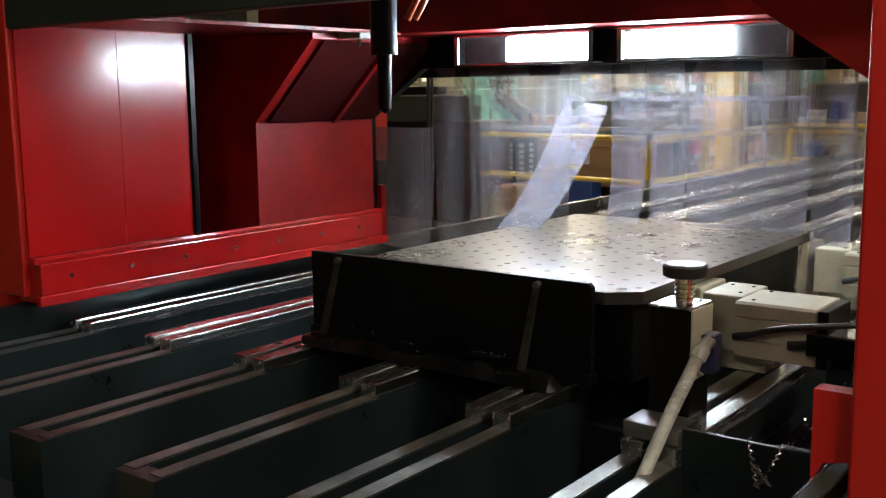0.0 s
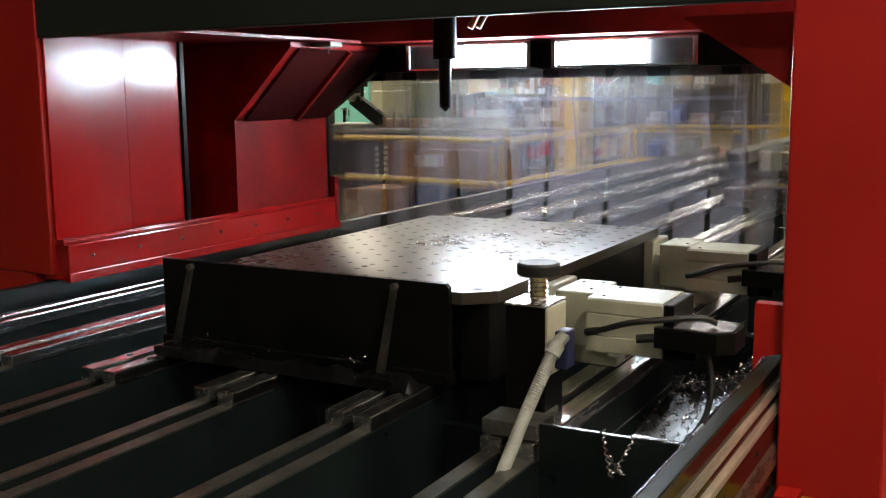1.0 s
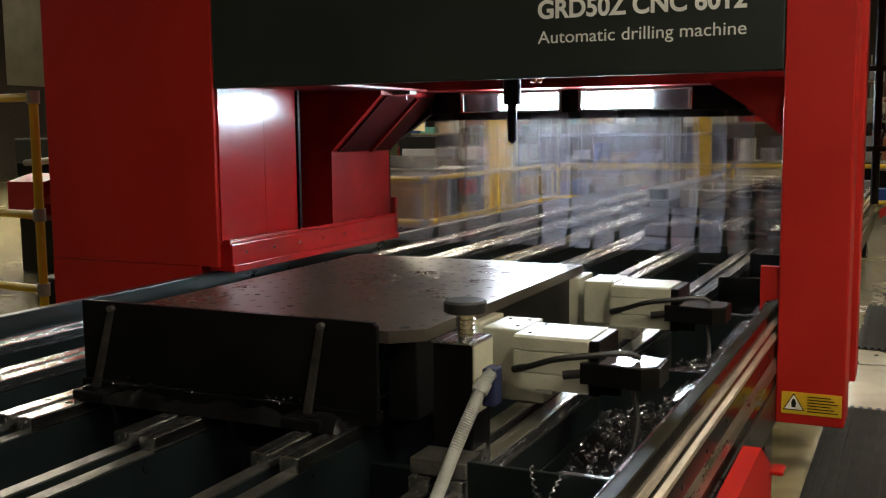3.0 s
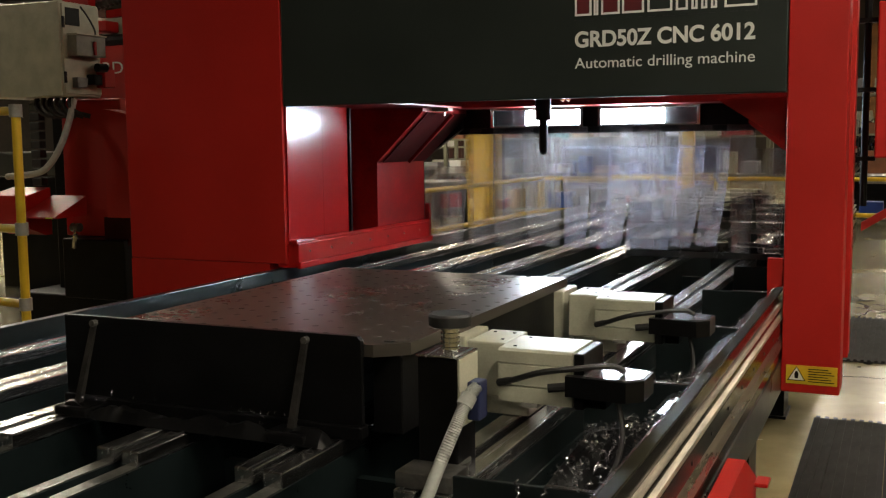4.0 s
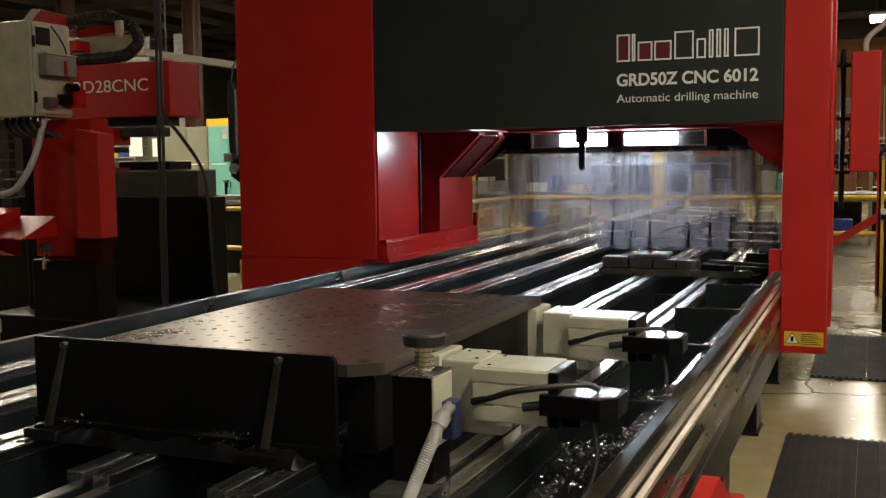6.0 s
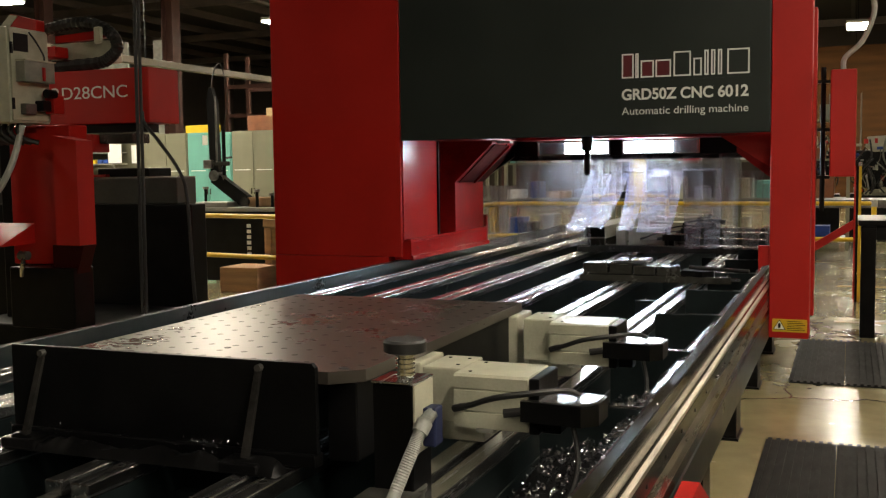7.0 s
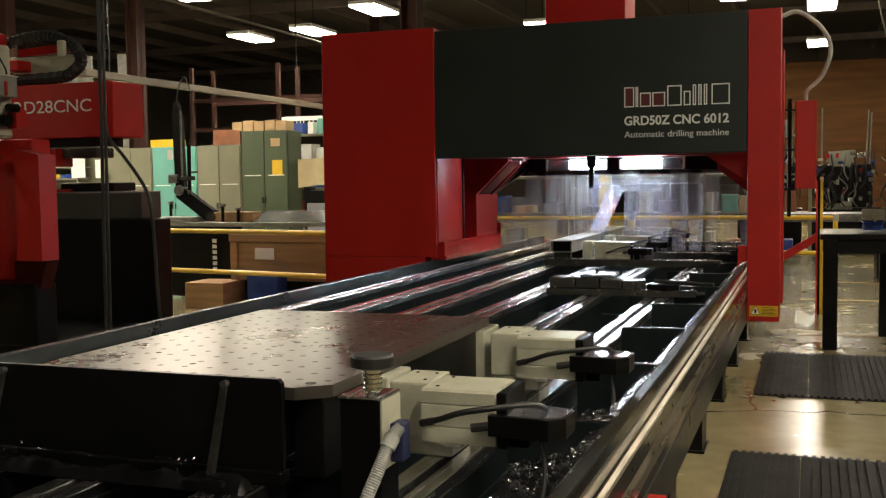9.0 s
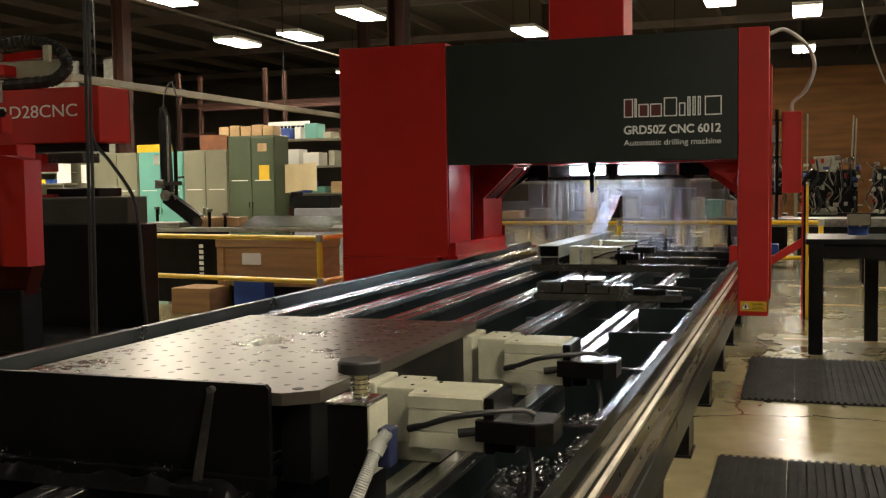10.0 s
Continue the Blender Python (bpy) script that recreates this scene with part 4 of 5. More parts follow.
part("slide_lug", box(B(), -5.24, -5.12, 6.02, 6.2, 1.40, 1.53, 0.006), RED, nb)
part("grey_hose", pipe(B(), [(-5.14, 5.36, 1.57), (-5.145, 5.30, 1.40), (-5.16, 5.24, 1.26), (-5.24, 5.22, 1.14), (-5.36, 5.22, 1.075), (-5.64, 5.22, 1.05)], 0.021, 10, 0.0015, 16), CONDUIT, nb, smooth=True)

BEDTOP = material("dusty_green_grey_paint", (0.032, 0.036, 0.030), 0.5, vary=0.3, scale=3, fine=40)
nbed = thing("neighbour_bed", "black and dark green bed of the neighbouring machine", "machine bed")
part("body", box(B(), -7.4, -4.81, 6.75, 6.95, 0.0, 0.995, 0.01), BLACK, nbed)
part("top_rail", box(B(), -7.4, -4.93, 6.74, 7.0, 0.996, 1.205, 0.01), BEDTOP, nbed)
part("rail_edge", box(B(), -7.4, -4.93, 6.75, 7.0, 1.2055, 1.213), CREAMEDGE, nbed)
part("tray", box(B(), -5.75, -5.24, 6.8, 7.1, 1.2135, 1.285, 0.01), BLACK, nbed)
part("red_strip", box(B(), -5.95, -5.62, 6.745, 6.79, 1.2135, 1.235), RED, nbed)
for x0, x1, r in ((-4.055, -3.985, 0.011), (-4.025, -3.955, 0.010)):
    o = part("hanging_cable", cyl(B(), (x0, 5.15, 0.0), (x1, 5.15, 6.2), r, seg=8), RUBBER)
    tagged(o, "black cable hanging from the roof", "cable", group="hanging cables")
o = part("hanging_cable", pipe(B(), [(-4.01, 5.16, 1.62), (-3.99, 5.16, 1.54), (-3.88, 5.16, 1.42), (-3.745, 5.16, 1.24), (-3.70, 5.16, 1.07), (-3.70, 5.2, 0.5), (-3.72, 5.3, 0.0)], 0.011, 8), RUBBER, smooth=True)
tagged(o, "black cable looping down to the floor", "cable", group="hanging cables")

# ---- storage at the back of the hall ----


def steel_cabinet(x0, x1, h, colour, label, y=16.0, depth=0.5):
    c = thing("storage_cabinet", label, "cabinet", (x0, y, 0), group="storage cabinets")
    w = x1 - x0
    part("body", box(B(), 0, w, 0.0, depth, 0, h, 0.01), colour, c)
    for i in range(2):
        d = part("door", box(B(), 0.02 + i * (w / 2 - 0.01), w / 2 - 0.005 + i * (w / 2 - 0.015), -0.02, -0.001, 0.08, h - 0.03, 0.004), colour, c)
        cx = w * (0.25 + 0.5 * i)
        part("vent_slot", box(B(), cx - 0.16, cx + 0.16, -0.026, -0.021, h * 0.64, h * 0.64 + 0.014), WHITE, d)
        part("handle", box(B(), w / 2 - 0.05 + i * 0.06, w / 2 - 0.03 + i * 0.06, -0.045, -0.021, h * 0.42, h * 0.42 + 0.11, 0.004), CHROME, d)
    return c


C_GREY = material("grey_green_cabinet", (0.17, 0.17, 0.115), 0.5, vary=0.1, scale=2)
C_TEAL = material("teal_cabinet", (0.12, 0.34, 0.29), 0.5, vary=0.1, scale=2)
C_GREEN = material("dark_green_cabinet", (0.045, 0.065, 0.03), 0.45, vary=0.12, scale=2)
CARD = material("cardboard", (0.42, 0.28, 0.14), 0.8, vary=0.15, scale=5)
RUST = material("red_brown_box", (0.24, 0.09, 0.04), 0.7, vary=0.2)
PAPER = material("cream_paper", (0.62, 0.54, 0.36), 0.7, vary=0.06)
WOOD = material("plywood_crate", (0.34, 0.20, 0.09), 0.65, vary=0.2, scale=4, fine=40, stretch=(0.5, 1, 5))
PURPLE = material("faded_grey_board", (0.20, 0.20, 0.22), 0.7, vary=0.1)
steel_cabinet(-12.36, -11.44, 1.96, C_GREY, "grey-green steel storage cabinet with closed doors")
steel_cabinet(-11.43, -10.48, 1.96, C_TEAL, "teal steel storage cabinet with closed doors")
steel_cabinet(-10.47, -9.56, 1.97, C_GREY, "grey-green steel storage cabinet with closed doors")
g = steel_cabinet(-9.55, -8.62, 2.20, C_GREEN, "tall dark green steel cabinet with stickers on its door")
part("sticker", box(B(), 0.60, 0.78, -0.024, -0.0205, 1.92, 2.06), CARD, g, "tan paper sticker")
part("sticker", box(B(), 0.62, 0.82, -0.024, -0.0205, 1.42, 1.68, 0.0), YELLOW, g, "yellow sticker")


ps = thing("parts_shelf", "open steel shelf with parts bins and pinned white sheets", "shelf", (-14.4, 16.0, 0))
part("back_board", box(B(), 0, 2.0, 0.42, 0.45, 0.0, 2.15), C_GREY, ps)
for z in (0.95, 1.40, 1.62, 1.80, 2.12):
    part("board", box(B(), 0, 1.25, 0.0, 0.419, z, z + 0.025), CREAMEDGE, ps)
for x in (0.0, 1.24):
    part("upright", box(B(), x, x + 0.03, -0.003, 0.03, 0.0, 2.15), CREAMEDGE, ps)
for x, c in ((0.42, YELLOW), (0.56, YELLOW), (0.70, YELLOW), (0.86, BLUE), (1.0, BLUE)):
    part("bin", box(B(), x, x + 0.12, 0.02, 0.25, 1.4255, 1.50, 0.006), c, ps)
for x0, x1, z0, z1 in ((1.15, 1.46, 1.43, 1.95), (1.70, 1.86, 1.42, 1.76)):
    part("white_sheet", box(B(), x0, x1, -0.012, -0.004, z0, z1), WHITE, ps, "pinned white sheet")
part("sheet_bars", box(B(), 1.20, 1.42, -0.018, -0.0125, 1.90, 1.915), BLACK, ps)
for k in range(5):
    part("carton", box(B(), 0.45 + k * 0.15, 0.57 + k * 0.15, 0.03, 0.3, 1.826, 1.90 + 0.03 * (k % 3), 0.006), (RUST, BLACK, CREAM, BLACK, CARD)[k], ps)


def carton(name, x0, x1, y0, y1, z0, z1, mat, label, cat="box"):
    o = part(name, box(B(), x0, x1, y0, y1, z0, z1, 0.008), mat)
    return tagged(o, label, cat)


carton("storage_box", -10.16, -9.60, 16.05, 16.4, 1.971, 2.24, RUST, "red-brown box standing on a steel cabinet")
for k in range(5):
    carton("carton", -9.76 + k * 0.22, -9.56 + k * 0.22, 16.05, 16.35, 2.201 if k else 2.205, 2.37 + 0.02 * (k % 2), CARD, "tan cardboard carton on a steel cabinet")
carton("parts_bin", -11.5, -10.9, 16.05, 16.3, 1.961, 2.10, YELLOW, "yellow parts bin on a steel cabinet", "bin")
carton("sign_board", -9.45, -8.6, 17.3, 17.34, 2.20, 2.52, WHITE, "white sign board on top of the shelf", "sign")
bm = B()
for r in range(2):
    x = -9.38
    for k in range(9):
        w = random.Random(r * 10 + k).uniform(0.04, 0.10)
        if x + w < -8.66:
            box(bm, x, x + w, 17.292, 17.298, 2.27 + r * 0.11, 2.33 + r * 0.11)
        x += w + 0.02
tagged(part("sign_bars", bm, BLACK), "black unreadable writing bars on a white sign", "sign")


def shelf_unit(x0, x1, y, h, levels, seed, label):
    s = thing("storage_shelf", label, "shelf", (x0, y, 0), group="storage shelves")
    w = x1 - x0
    for x in (0, w - 0.05):
        for yy in (0, 0.45):
            part("upright", box(B(), x, x + 0.05, yy, yy + 0.05, 0, h), C_GREY, s)
    r = random.Random(seed)
    for i in range(levels):
        z = 0.15 + (h - 0.2) * i / (levels - 1)
        part("board", box(B(), 0.051, w - 0.051, 0.0, 0.5, z, z + 0.03), C_GREY, s)
        x = 0.08
        while x < w - 0.35 and i < levels:
            bw = r.uniform(0.12, 0.34)
            bh = r.uniform(0.12, (h / levels) * 0.8)
            o = carton("stored_box", x0 + x, x0 + x + bw, y + 0.05, y + 0.4, z + 0.031, z + bh, r.choice((CARD, RUST, C_TEAL, CREAMEDGE, BLACK, BLUE, PURPLE, RED, CREAM, WHITE)), "small storage box on a shelf")
            o["group"] = "boxes on the shelves"
            x += bw + r.uniform(0.03, 0.2)
    return s


shelf_unit(-9.5, -7.2, 17.05, 2.2, 5, 1, "grey steel shelf filled with small boxes")
for i, x in enumerate((-7.0, -5.2, -3.4, -1.6)):
    shelf_unit(x, x + 1.6, 15.6 + 0.2 * (i % 2), 1.9, 4, 11 + i, "grey steel rack with mixed boxes at the back")
roll = thing("paper_roll", "large cream paper sheet curling off a bench", "paper roll")
bm = B()
curve_rows = []
for k in range(9):
    a = k / 8
    curve_rows.append([bm.verts.new((-8.12 + a * 0.58, 15.4 + 0.10 * math.sin(a * 3), z)) for z in (1.185 + 0.05 * math.sin(a * 2.5), 1.665 + 0.03 * a)])
for a, b in zip(curve_rows, curve_rows[1:]):
    bm.faces.new((a[0], b[0], b[1], a[1]))
bmesh.ops.solidify(bm, geom=bm.faces[:], thickness=0.01)
part("sheet", bm, PAPER, roll, smooth=True)
part("holder", box(B(), -8.08, -7.95, 15.52, 15.7, 0.0, 1.2), BLACK, roll)
carton("tool_box", -7.9, -7.3, 15.4, 15.8, 0.93, 1.14, BLACK, "dark grey tool box with bright latches", "tool box")
carton("bench_cabinet", -7.94, -7.0, 15.35, 15.9, 0.0, 0.93, PURPLE, "grey bench cabinet holding a tool box", "cabinet")

# work table behind the guard rail
tb = thing("work_table", "long work table with black front sheets and sheet metal on top", "table")
part("tabletop", box(B(), -7.2, -4.4, 9.75, 10.6, 0.80, 0.84, 0.004), CREAMEDGE, tb)
part("front_sheet", box(B(), -7.1, -5.85, 9.76, 9.78, 0.02, 0.798), BLACK, tb)
for x in (-7.15, -4.5):
    for y in (9.8, 10.5):
        part("leg", box(B(), x, x + 0.06, y, y + 0.06, 0.0, 0.799), BLACK, tb)
bm = B()
for k in range(6):
    box(bm, -6.22, -6.17, 9.752, 9.758, 0.62 - k * 0.062, 0.66 - k * 0.062)
part("text_bars", bm, WHITE, tb, "white vertical writing bars")
crate = thing("plywood_crate", "plywood crate with a lid standing behind the yellow rail", "crate")
part("body", box(B(), -5.72, -4.5, 9.3, 9.7, 0.262, 0.655, 0.004), WOOD, crate)
part("lid", box(B(), -5.73, -4.49, 9.292, 9.71, 0.659, 0.74, 0.006), WOOD, crate)
for x in (-5.70, -4.60):
    part("batten", box(B(), x, x + 0.07, 9.284, 9.2995, 0.265, 0.652, 0.003), WOOD, crate)
carton("crate_label", -5.42, -5.20, 9.292, 9.298, 0.48, 0.60, WHITE, "white paper label on a crate", "label")
carton("plywood_crate", -6.05, -5.6, 8.95, 9.4, 0.0, 0.26, WOOD, "low plywood crate on the floor", "crate")
carton("pallet_box", -5.55, -4.5, 9.3, 9.7, 0.0, 0.26, BLACK, "black box under a plywood crate", "box")
carton("blue_case", -5.35, -5.0, 9.0, 9.2, 0.0, 0.36, BLUE, "blue plastic case on the floor", "case")
sheet = part("sheet_metal", prism(B(), [(9.85, 0.846), (10.3, 0.955), (10.306, 0.95), (9.86, 0.841)], "x", -5.82, -4.66), CHROME)
tagged(sheet, "bent bright metal sheet lying on the work table", "sheet metal")
carton("wood_block", -6.35, -5.85, 10.0, 10.2, 0.841, 0.95, WOOD, "brown wooden box on the work table")
carton("steel_block", -7.0, -6.5, 9.8, 10.1, 0.841, 0.90, CREAMEDGE, "grey steel block on the work table", "block")
boom = thing("boom_arm", "black jointed boom drill standing on the work table", "boom arm")
part("upright", prism(B(), [(-6.84, 1.24), (-6.87, 2.05), (-6.84, 2.20), (-6.80, 2.20), (-6.76, 2.05), (-6.73, 1.24)], "y", 10.0, 10.07), BLACK, boom)
part("upright_rail", box(B(), -6.755, -6.735, 9.985, 9.999, 1.35, 2.10), RAWSTEEL, boom)
part("lower_arm", prism(B(), [(-6.84, 1.12), (-6.82, 1.23), (-6.74, 1.22), (-6.36, 0.97), (-6.34, 0.846), (-6.45, 0.846)], "y", 10.0, 10.09), BLACK, boom)
part("base_joint", cyl(B(), (-6.38, 9.97, 0.90), (-6.38, 10.12, 0.90), 0.055, seg=14), OILYGREY, boom, smooth=True)
part("joint", cyl(B(), (-6.79, 9.97, 1.20), (-6.79, 10.12, 1.20), 0.06, seg=16), RAWSTEEL, boom, smooth=True)
part("drill_head", cyl(B(), (-6.67, 10.02, 1.20), (-6.665, 10.02, 1.72), 0.022, seg=12), BLACK, boom, smooth=True)
part("chuck", cyl(B(), (-6.672, 10.02, 1.10), (-6.67, 10.02, 1.20), 0.012, 0.03, seg=12), RAWSTEEL, boom, smooth=True)
part("clamp_head", box(B(), -6.92, -6.80, 9.97, 10.08, 1.28, 1.38, 0.01), RAWSTEEL, boom)
part("cross_clamp", box(B(), -6.80, -6.60, 9.985, 10.04, 1.31, 1.36, 0.008), OILYGREY, boom)
part("handle", cyl(B(), (-6.62, 10.0, 1.40), (-6.54, 9.98, 1.405), 0.012, seg=8), RUBBER, boom)
part("tag", box(B(), -6.93, -6.86, 9.985, 9.99, 1.55, 1.66), WHITE, boom, "white paper tag")
part("cable", pipe(B(), [(-6.82, 10.03, 2.18), (-6.78, 10.03, 2.38), (-6.68, 10.03, 2.46), (-6.60, 10.03, 2.1), (-6.63, 10.03, 1.9), (-6.665, 10.03, 1.72)], 0.008, 6), RUBBER, boom)
for x, y, h in ((-6.20, 9.95, 0.17), (-6.02, 9.98, 0.13), (-7.02, 10.15, 0.20)):
    jig = thing("clamp_post", "small dark clamp post standing on the work table", "clamp post", (x, y, 0.8405), group="clamp posts")
    part("stem", cyl(B(), (0, 0, 0), (0, 0, h), 0.018, seg=10), BLACK, jig)
    part("knob", cyl(B(), (0, 0, h), (0, 0, h + 0.03), 0.035, seg=12), RAWSTEEL, jig)

# yellow pillar, post and cone seen through the curtain
carton("yellow_pillar", -5.80, -5.46, 14.0, 14.3, 0.0, 1.75, YELLOW, "yellow painted pillar guard", "pillar")
carton("yellow_post", -2.75, -2.60, 14.0, 14.15, 0.0, 1.9, YELLOW, "yellow painted steel post", "post")
cone = thing("safety_cone", "yellow floor safety cone", "cone")
part("shell", cyl(B(), (-5.08, 12.7, 0.02), (-5.08, 12.7, 0.85), 0.14, 0.02, seg=18), YELLOW, cone, smooth=True)
part("foot", box(B(), -5.25, -4.91, 12.53, 12.87, 0.0, 0.02), YELLOW, cone)

TIMBER = material("brown_timber", (0.075, 0.034, 0.012), 0.85, vary=0.35, scale=1.2, spec=0.1, stretch=(0.5, 1, 4))
# ---- right side of the hall ----
bench = thing("steel_bench", "dark steel work bench with a thick top", "bench")
part("top", box(B(), 0.06, 2.4, 7.85, 8.7, 0.80, 0.84, 0.004), BLACK, bench)
part("apron", box(B(), 0.10, 2.4, 7.88, 7.92, 0.70, 0.799), BLACK, bench)
for x, y in ((0.08, 7.84), (2.2, 7.84), (0.5, 8.6)):
    part("leg", box(B(), x, x + 0.10, y, y + 0.10, 0.0, 0.799, 0.004), BLACK, bench)
vs = thing("bench_vice", "blue cast bench vice on the steel bench", "bench vice")
part("base", cyl(B(), (0.42, 8.1, 0.861), (0.42, 8.1, 0.90), 0.07, seg=16), BLUE, vs, smooth=True)
part("body", box(B(), 0.35, 0.49, 8.0, 8.25, 0.90, 1.0, 0.015), BLUE, vs)
part("jaw", box(B(), 0.34, 0.50, 7.96, 8.0, 0.93, 1.02, 0.006), CHROME, vs)
part("screw", cyl(B(), (0.42, 7.82, 0.94), (0.42, 7.97, 0.94), 0.012, seg=10), CHROME, vs)


def parked_machine(x, y, seed):
    """A stored machine: a dark frame hung with pale panels, pipes and fittings."""
    r = random.Random(seed)
    c = thing("stored_machine", "stored machine of pale panels, dark frame and pipes", "machine", (x, y, 0), group="stored machines")
    part("frame", box(B(), 0.0, 1.0, 0, 0.6, 0.0, 0.75, 0.01), BLACK, c)
    part("core", box(B(), 0.08, 0.92, 0.06, 0.5, 0.751, 1.45, 0.02), BLACK, c)
    a = r.uniform(0.1, 0.4)
    part("panel", prism(B(), [(a, 1.50), (a + 0.03, 1.66), (a + 0.42, 1.68), (a + 0.45, 1.50), (a + 0.34, 1.42), (a + 0.12, 1.42)], "y", -0.03, 0.05), CREAM, c)
    part("panel", box(B(), a, a + 0.4, -0.02, 0.05, 0.72, 0.82, 0.01), CREAMEDGE, c)
    for k in range(34):
        px_, pz = r.uniform(0.0, 1.0), r.uniform(0.65, 1.25)
        part("pipe", pipe(B(), [(px_, -0.05, pz), (px_ + r.uniform(-.12, .12), -0.09, pz + 0.15), (px_ + r.uniform(-.12, .12), -0.05, pz + r.uniform(0.25, 0.5))], r.uniform(0.006, 0.016), 6, 0, 5), r.choice((CHROME, RUBBER, BLACK, RUBBER, CREAMEDGE)), c)
    for k in range(60):
        u, v = r.uniform(0, 0.95), r.uniform(0.7, 1.6)
        part("fitting", box(B(), u, u + r.uniform(0.02, 0.09), -0.06, -0.01, v, v + r.uniform(0.02, 0.09), 0.004), r.choice((CHROME, CREAM, CHROME, CREAM, CREAMEDGE, RAWSTEEL, BLUE, RED)), c)
    for k in range(3):
        u = r.uniform(0.05, 0.95)
        part("mast", cyl(B(), (u, 0.2, 1.4), (u + r.uniform(-0.05, 0.05), 0.2, r.uniform(1.9, 2.6)), 0.012, seg=8), CREAMEDGE, c)
    return c


for i, x in enumerate((-1.15, 0.0, 1.06, 2.15)):
    parked_machine(x, 17.5 + 0.3 * (i % 2), 40 + i)
for k in range(3):
    o = part("hanging_cable", pipe(B(), [(0.9 + k * 0.3, 18.5, 6.2), (1.0 + k * 0.35, 18.5, 4.2), (1.4 + k * 0.4, 18.5, 2.8), (2.0 + k * 0.4, 18.5, 2.1)], 0.014, 6), CREAMEDGE, smooth=True)
    tagged(o, "grey cable drooping from the roof", "cable", group="hanging cables")
carton("long_table", -0.5, 5.0, 13.4, 14.2, 0.70, 0.80, RAWSTEEL, "long low steel table beside stored machines", "table")
for x in (0.75, 3.0):
    carton("trestle", x, x + 0.08, 13.5, 14.0, 0.0, 0.699, BLACK, "black trestle under a long table", "trestle")
carton("timber_wall", -1.0, 9.0, 30.0, 31.0, 0.0, 4.4, TIMBER, "tall brown timber stack in the dim hall", "timber wall")

# ---- roof steel ----
COLM = material("red_brown_column_paint", (0.040, 0.016, 0.011), 0.75, vary=0.3, scale=2, fine=30, spec=0.2)
for y in (5, 11, 17, 23, 29, 35):
    o = part("roof_truss", box(B(), -26, 14, y - 0.08, y + 0.08, 5.55, 5.75), BEAMM)
    tagged(o, "brown steel roof beam", "beam", group="roof beams", kind="structure")
for x in range(-24, 14, 2):
    o = part("roof_joist", box(B(), x - 0.05, x + 0.05, -8, 40, 5.80, 6.0), BEAMM)
    tagged(o, "brown roof joist under the deck", "joist", group="roof joists", kind="structure")
for x, y in ((-5.6, 14.3), (-12.45, 17.0), (-15.6, 17.0), (-5.6, 24), (3.6, 14.3), (-10.35, 24)):
    bm = box(B(), x - 0.13, x + 0.13, y - 0.015, y + 0.015, 0, 5.54)
    box(bm, x - 0.13, x - 0.11, y - 0.13, y + 0.13, 0, 5.54)
    box(bm, x + 0.11, x + 0.13, y - 0.13, y + 0.13, 0, 5.54)
    o = part("roof_column", bm, COLM)
    tagged(o, "brown steel roof column", "column", group="roof columns", kind="structure")
DUCTM = material("dusty_grey_duct", (0.15, 0.125, 0.09), 0.55, vary=0.2, scale=3)
o = part("cable_duct", box(B(), -10.07, -9.93, 9.0, 39.9, 2.87, 2.97, 0.004), DUCTM)
tagged(o, "long grey cable duct crossing the hall", "duct", kind="structure")
for y in (13.0, 19.0, 25.0, 31.0):
    o = part("duct_hanger", cyl(B(), (-10.0, y, 2.971), (-10.0, y, 5.8), 0.012, seg=6), BLACK)
    tagged(o, "thin rod holding the cable duct", "rod", group="duct rods", kind="structure")
for x, z, y0 in ((-8.2, 3.75, 7.0),):
    o = part("roof_pipe", cyl(B(), (x, y0, z), (x, 39.9, z), 0.022, seg=8), BEAMM, smooth=True)
    tagged(o, "thin brown pipe under the roof", "pipe", group="roof pipes", kind="structure")
o = part("wall_panel", box(B(), -13.65, -13.05, 18.0, 18.05, 0.0, 4.0, 0.006), CREAMEDGE)
tagged(o, "tall pale board standing behind the cabinets", "board", kind="structure")
o = part("wall_panel", box(B(), -15.2, -14.3, 18.0, 18.05, 0.0, 4.0, 0.006), CREAMEDGE)
tagged(o, "tall pale board standing behind the cabinets", "board", kind="structure")


rack = thing("pallet_rack", "tall brown pallet rack behind the cabinets", "rack", (0, 20.0, 0))
for x in (-13.2, -11.0, -8.8, -6.6):
    part("upright", box(B(), x - 0.04, x + 0.04, 0, 0.08, 0, 3.9), COLM, rack)
    part("upright", box(B(), x - 0.04, x + 0.04, 0.9, 0.98, 0, 3.9), COLM, rack)
for z in (2.45, 3.1):
    for y in (0.0, 0.9):
        part("beam", box(B(), -13.16, -6.64, y + 0.015, y + 0.065, z, z + 0.09), COLM, rack)

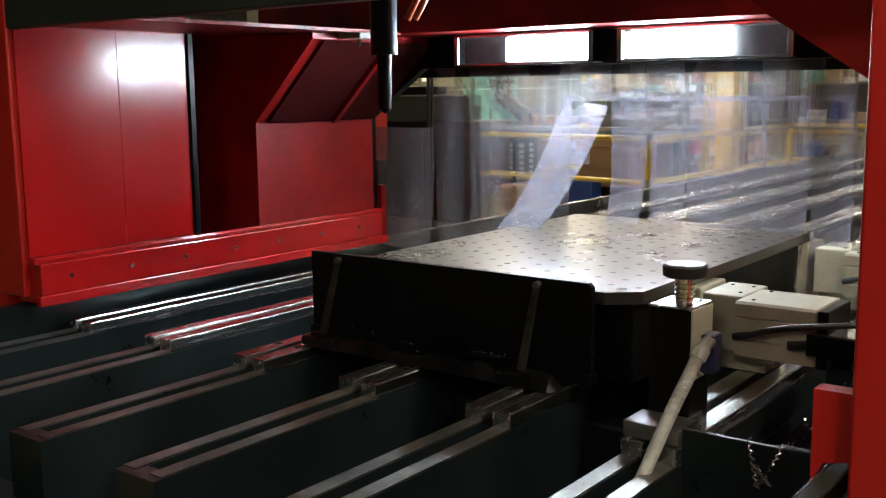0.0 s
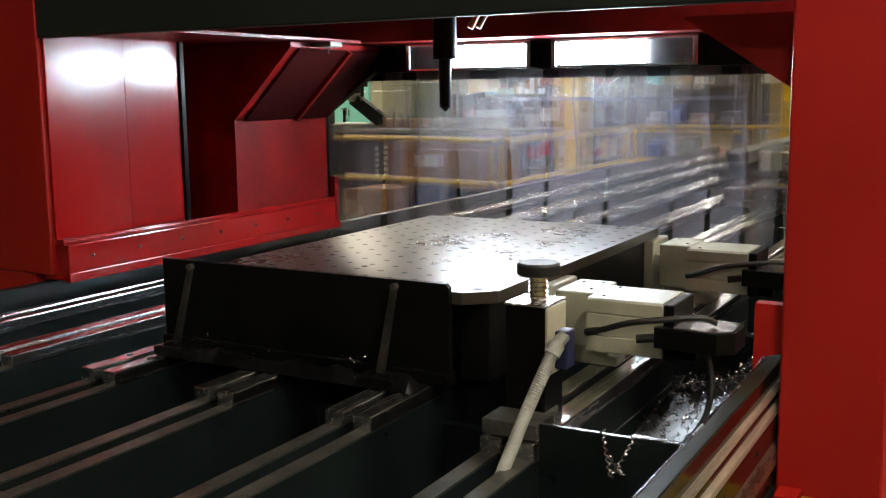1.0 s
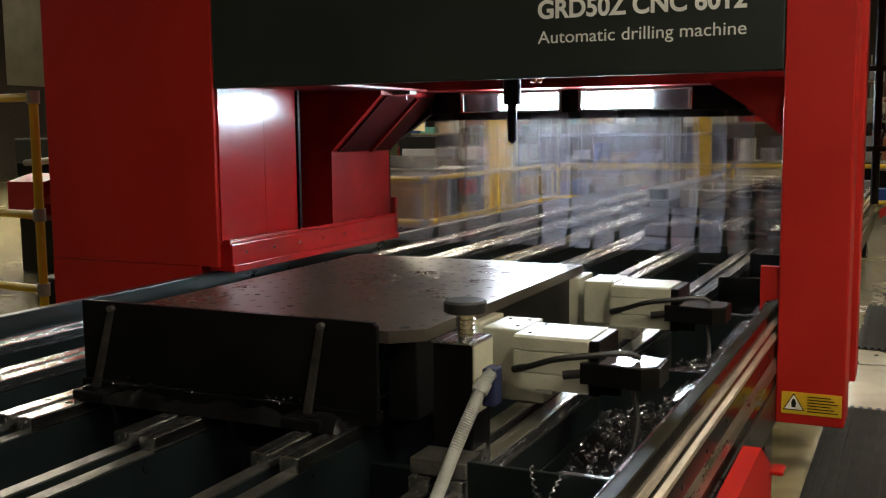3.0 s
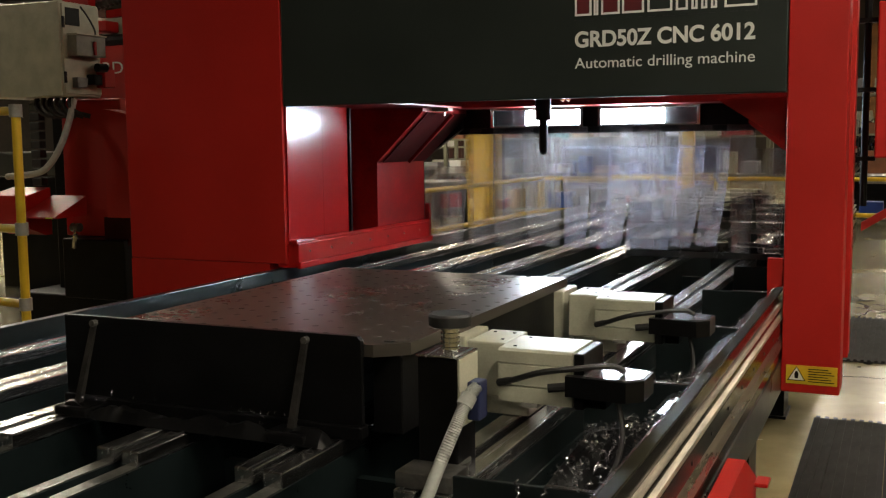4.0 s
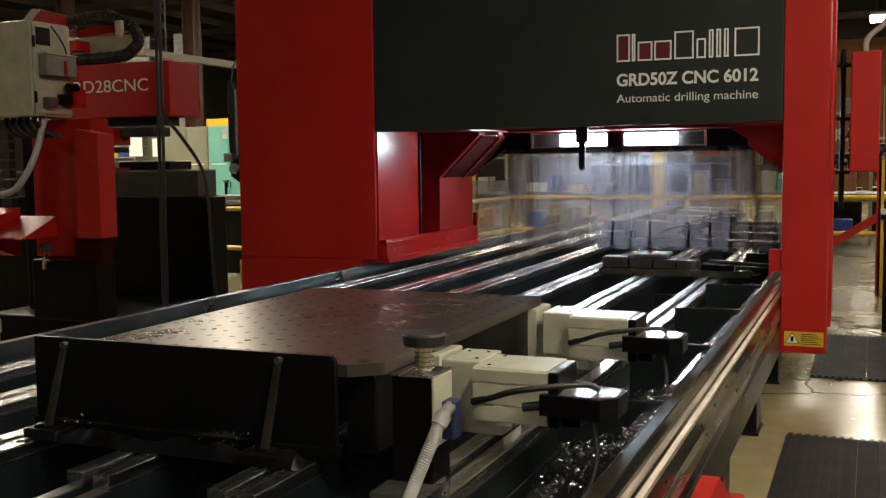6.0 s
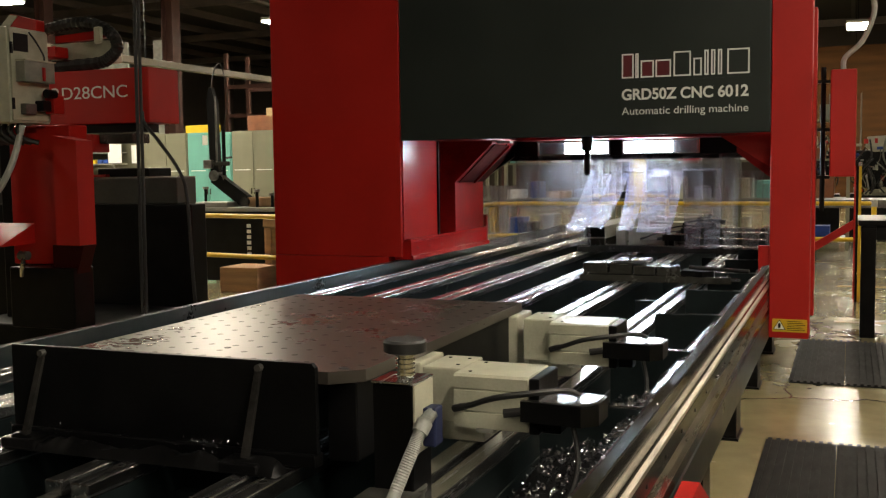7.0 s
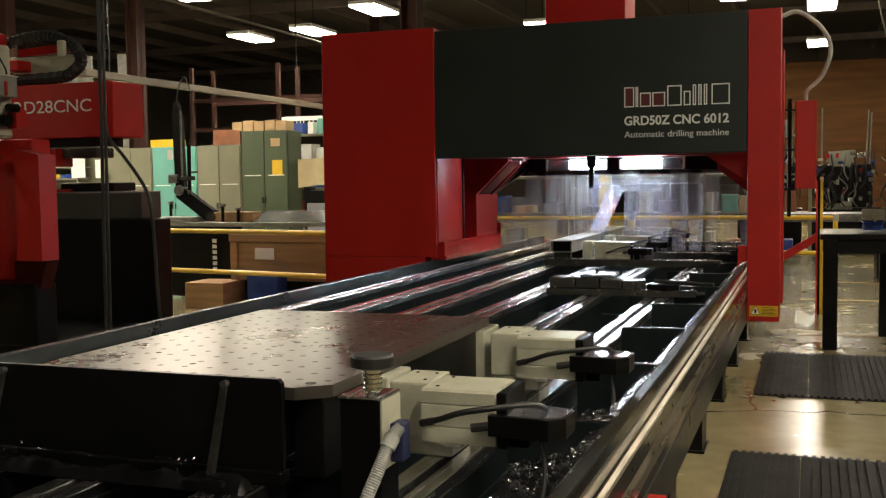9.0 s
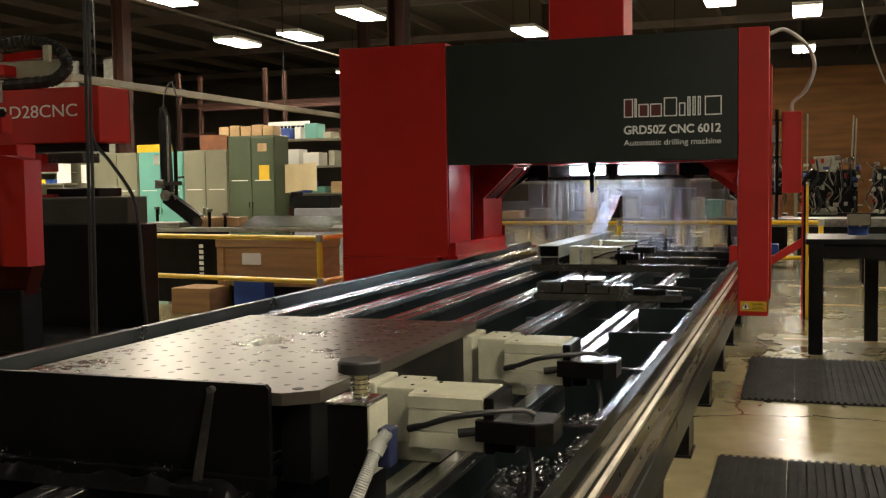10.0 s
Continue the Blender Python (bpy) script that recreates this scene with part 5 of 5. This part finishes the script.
def motions():
    """The gantry rolls away along the bed, the spindle slides across it, and strips lift over the clamps."""
    Y = [(0.0, 1.655), (0.5, 2.02), (1.0, 2.367), (1.5, 2.708), (2.0, 3.052), (2.5, 3.394), (3.25, 3.903), (4.0, 4.411), (4.5, 4.748), (5.0, 5.083), (5.5, 5.422),
         (6.25, 5.932), (7.0, 6.443), (7.5, 6.777), (8.0, 7.118), (8.5, 7.457), (9.0, 7.80), (9.5, 8.13), (10.0, 8.41)]
    walk(gantry, [(t, pose(0, y, 0)) for t, y in Y])
    walk(head, [(t, pose(x, 0, 0)) for t, x in ((0, -2.097), (0.2, -1.979), (0.4, -1.868), (0.6, -1.80), (0.8, -1.772), (1.0, -1.76), (1.3, -1.757), (10.0, -1.757))])
    swing = {
        0: [(0, -38), (0.15, -26), (0.3, -4), (0.6, 0), (6.0, 0), (6.5, -40), (6.8, -46), (7.0, -44), (7.2, -6), (7.6, -3), (8.3, -5), (9, -3), (9.6, -5), (10, -3)],
        1: [(0, -6), (0.3, 0), (6.0, 0), (6.5, -42), (6.8, -47), (7.1, -45), (7.6, -48), (8.3, -45), (9, -48), (9.6, -45), (10, -47)],
        2: [(0, 0), (3.5, 0), (3.8, -20), (4.1, -14), (4.6, 0), (6.0, 0), (6.5, -38), (6.8, -43), (7.1, -40), (7.35, -4), (7.5, -2), (7.75, -38), (8.0, -40), (8.3, -43), (8.6, -42), (8.85, -4), (9.0, -10), (9.2, -40), (9.5, -43), (9.75, -4), (10, 0)],
        3: [(0, 0), (3.5, 0), (3.8, -26), (4.1, -12), (4.6, 0), (6.0, 0), (6.5, -36), (6.8, -42), (7.1, -41), (7.35, -4), (7.5, -2), (7.75, -38), (8.0, -42), (8.3, -38), (8.6, -42), (8.85, -4), (9.0, -8), (9.2, -38), (9.5, -43), (9.75, -4), (10, 0)],
        4: [(0, 0), (3.4, 0), (3.7, -30), (3.95, -28), (4.2, -6), (4.5, 0), (10, 0)],
        5: [(0, 0), (3.4, 0), (3.7, -32), (4.0, -26), (4.25, -4), (4.5, 0), (10, 0)]}
    for i, (f, x, y) in enumerate(STRIPS):
        walk(f, [(t, pose(x, y - 0.012, 1.22, a, -0.32 * a if i < 2 else -0.05 * a, 0)) for t, a in swing[i]])


motions()
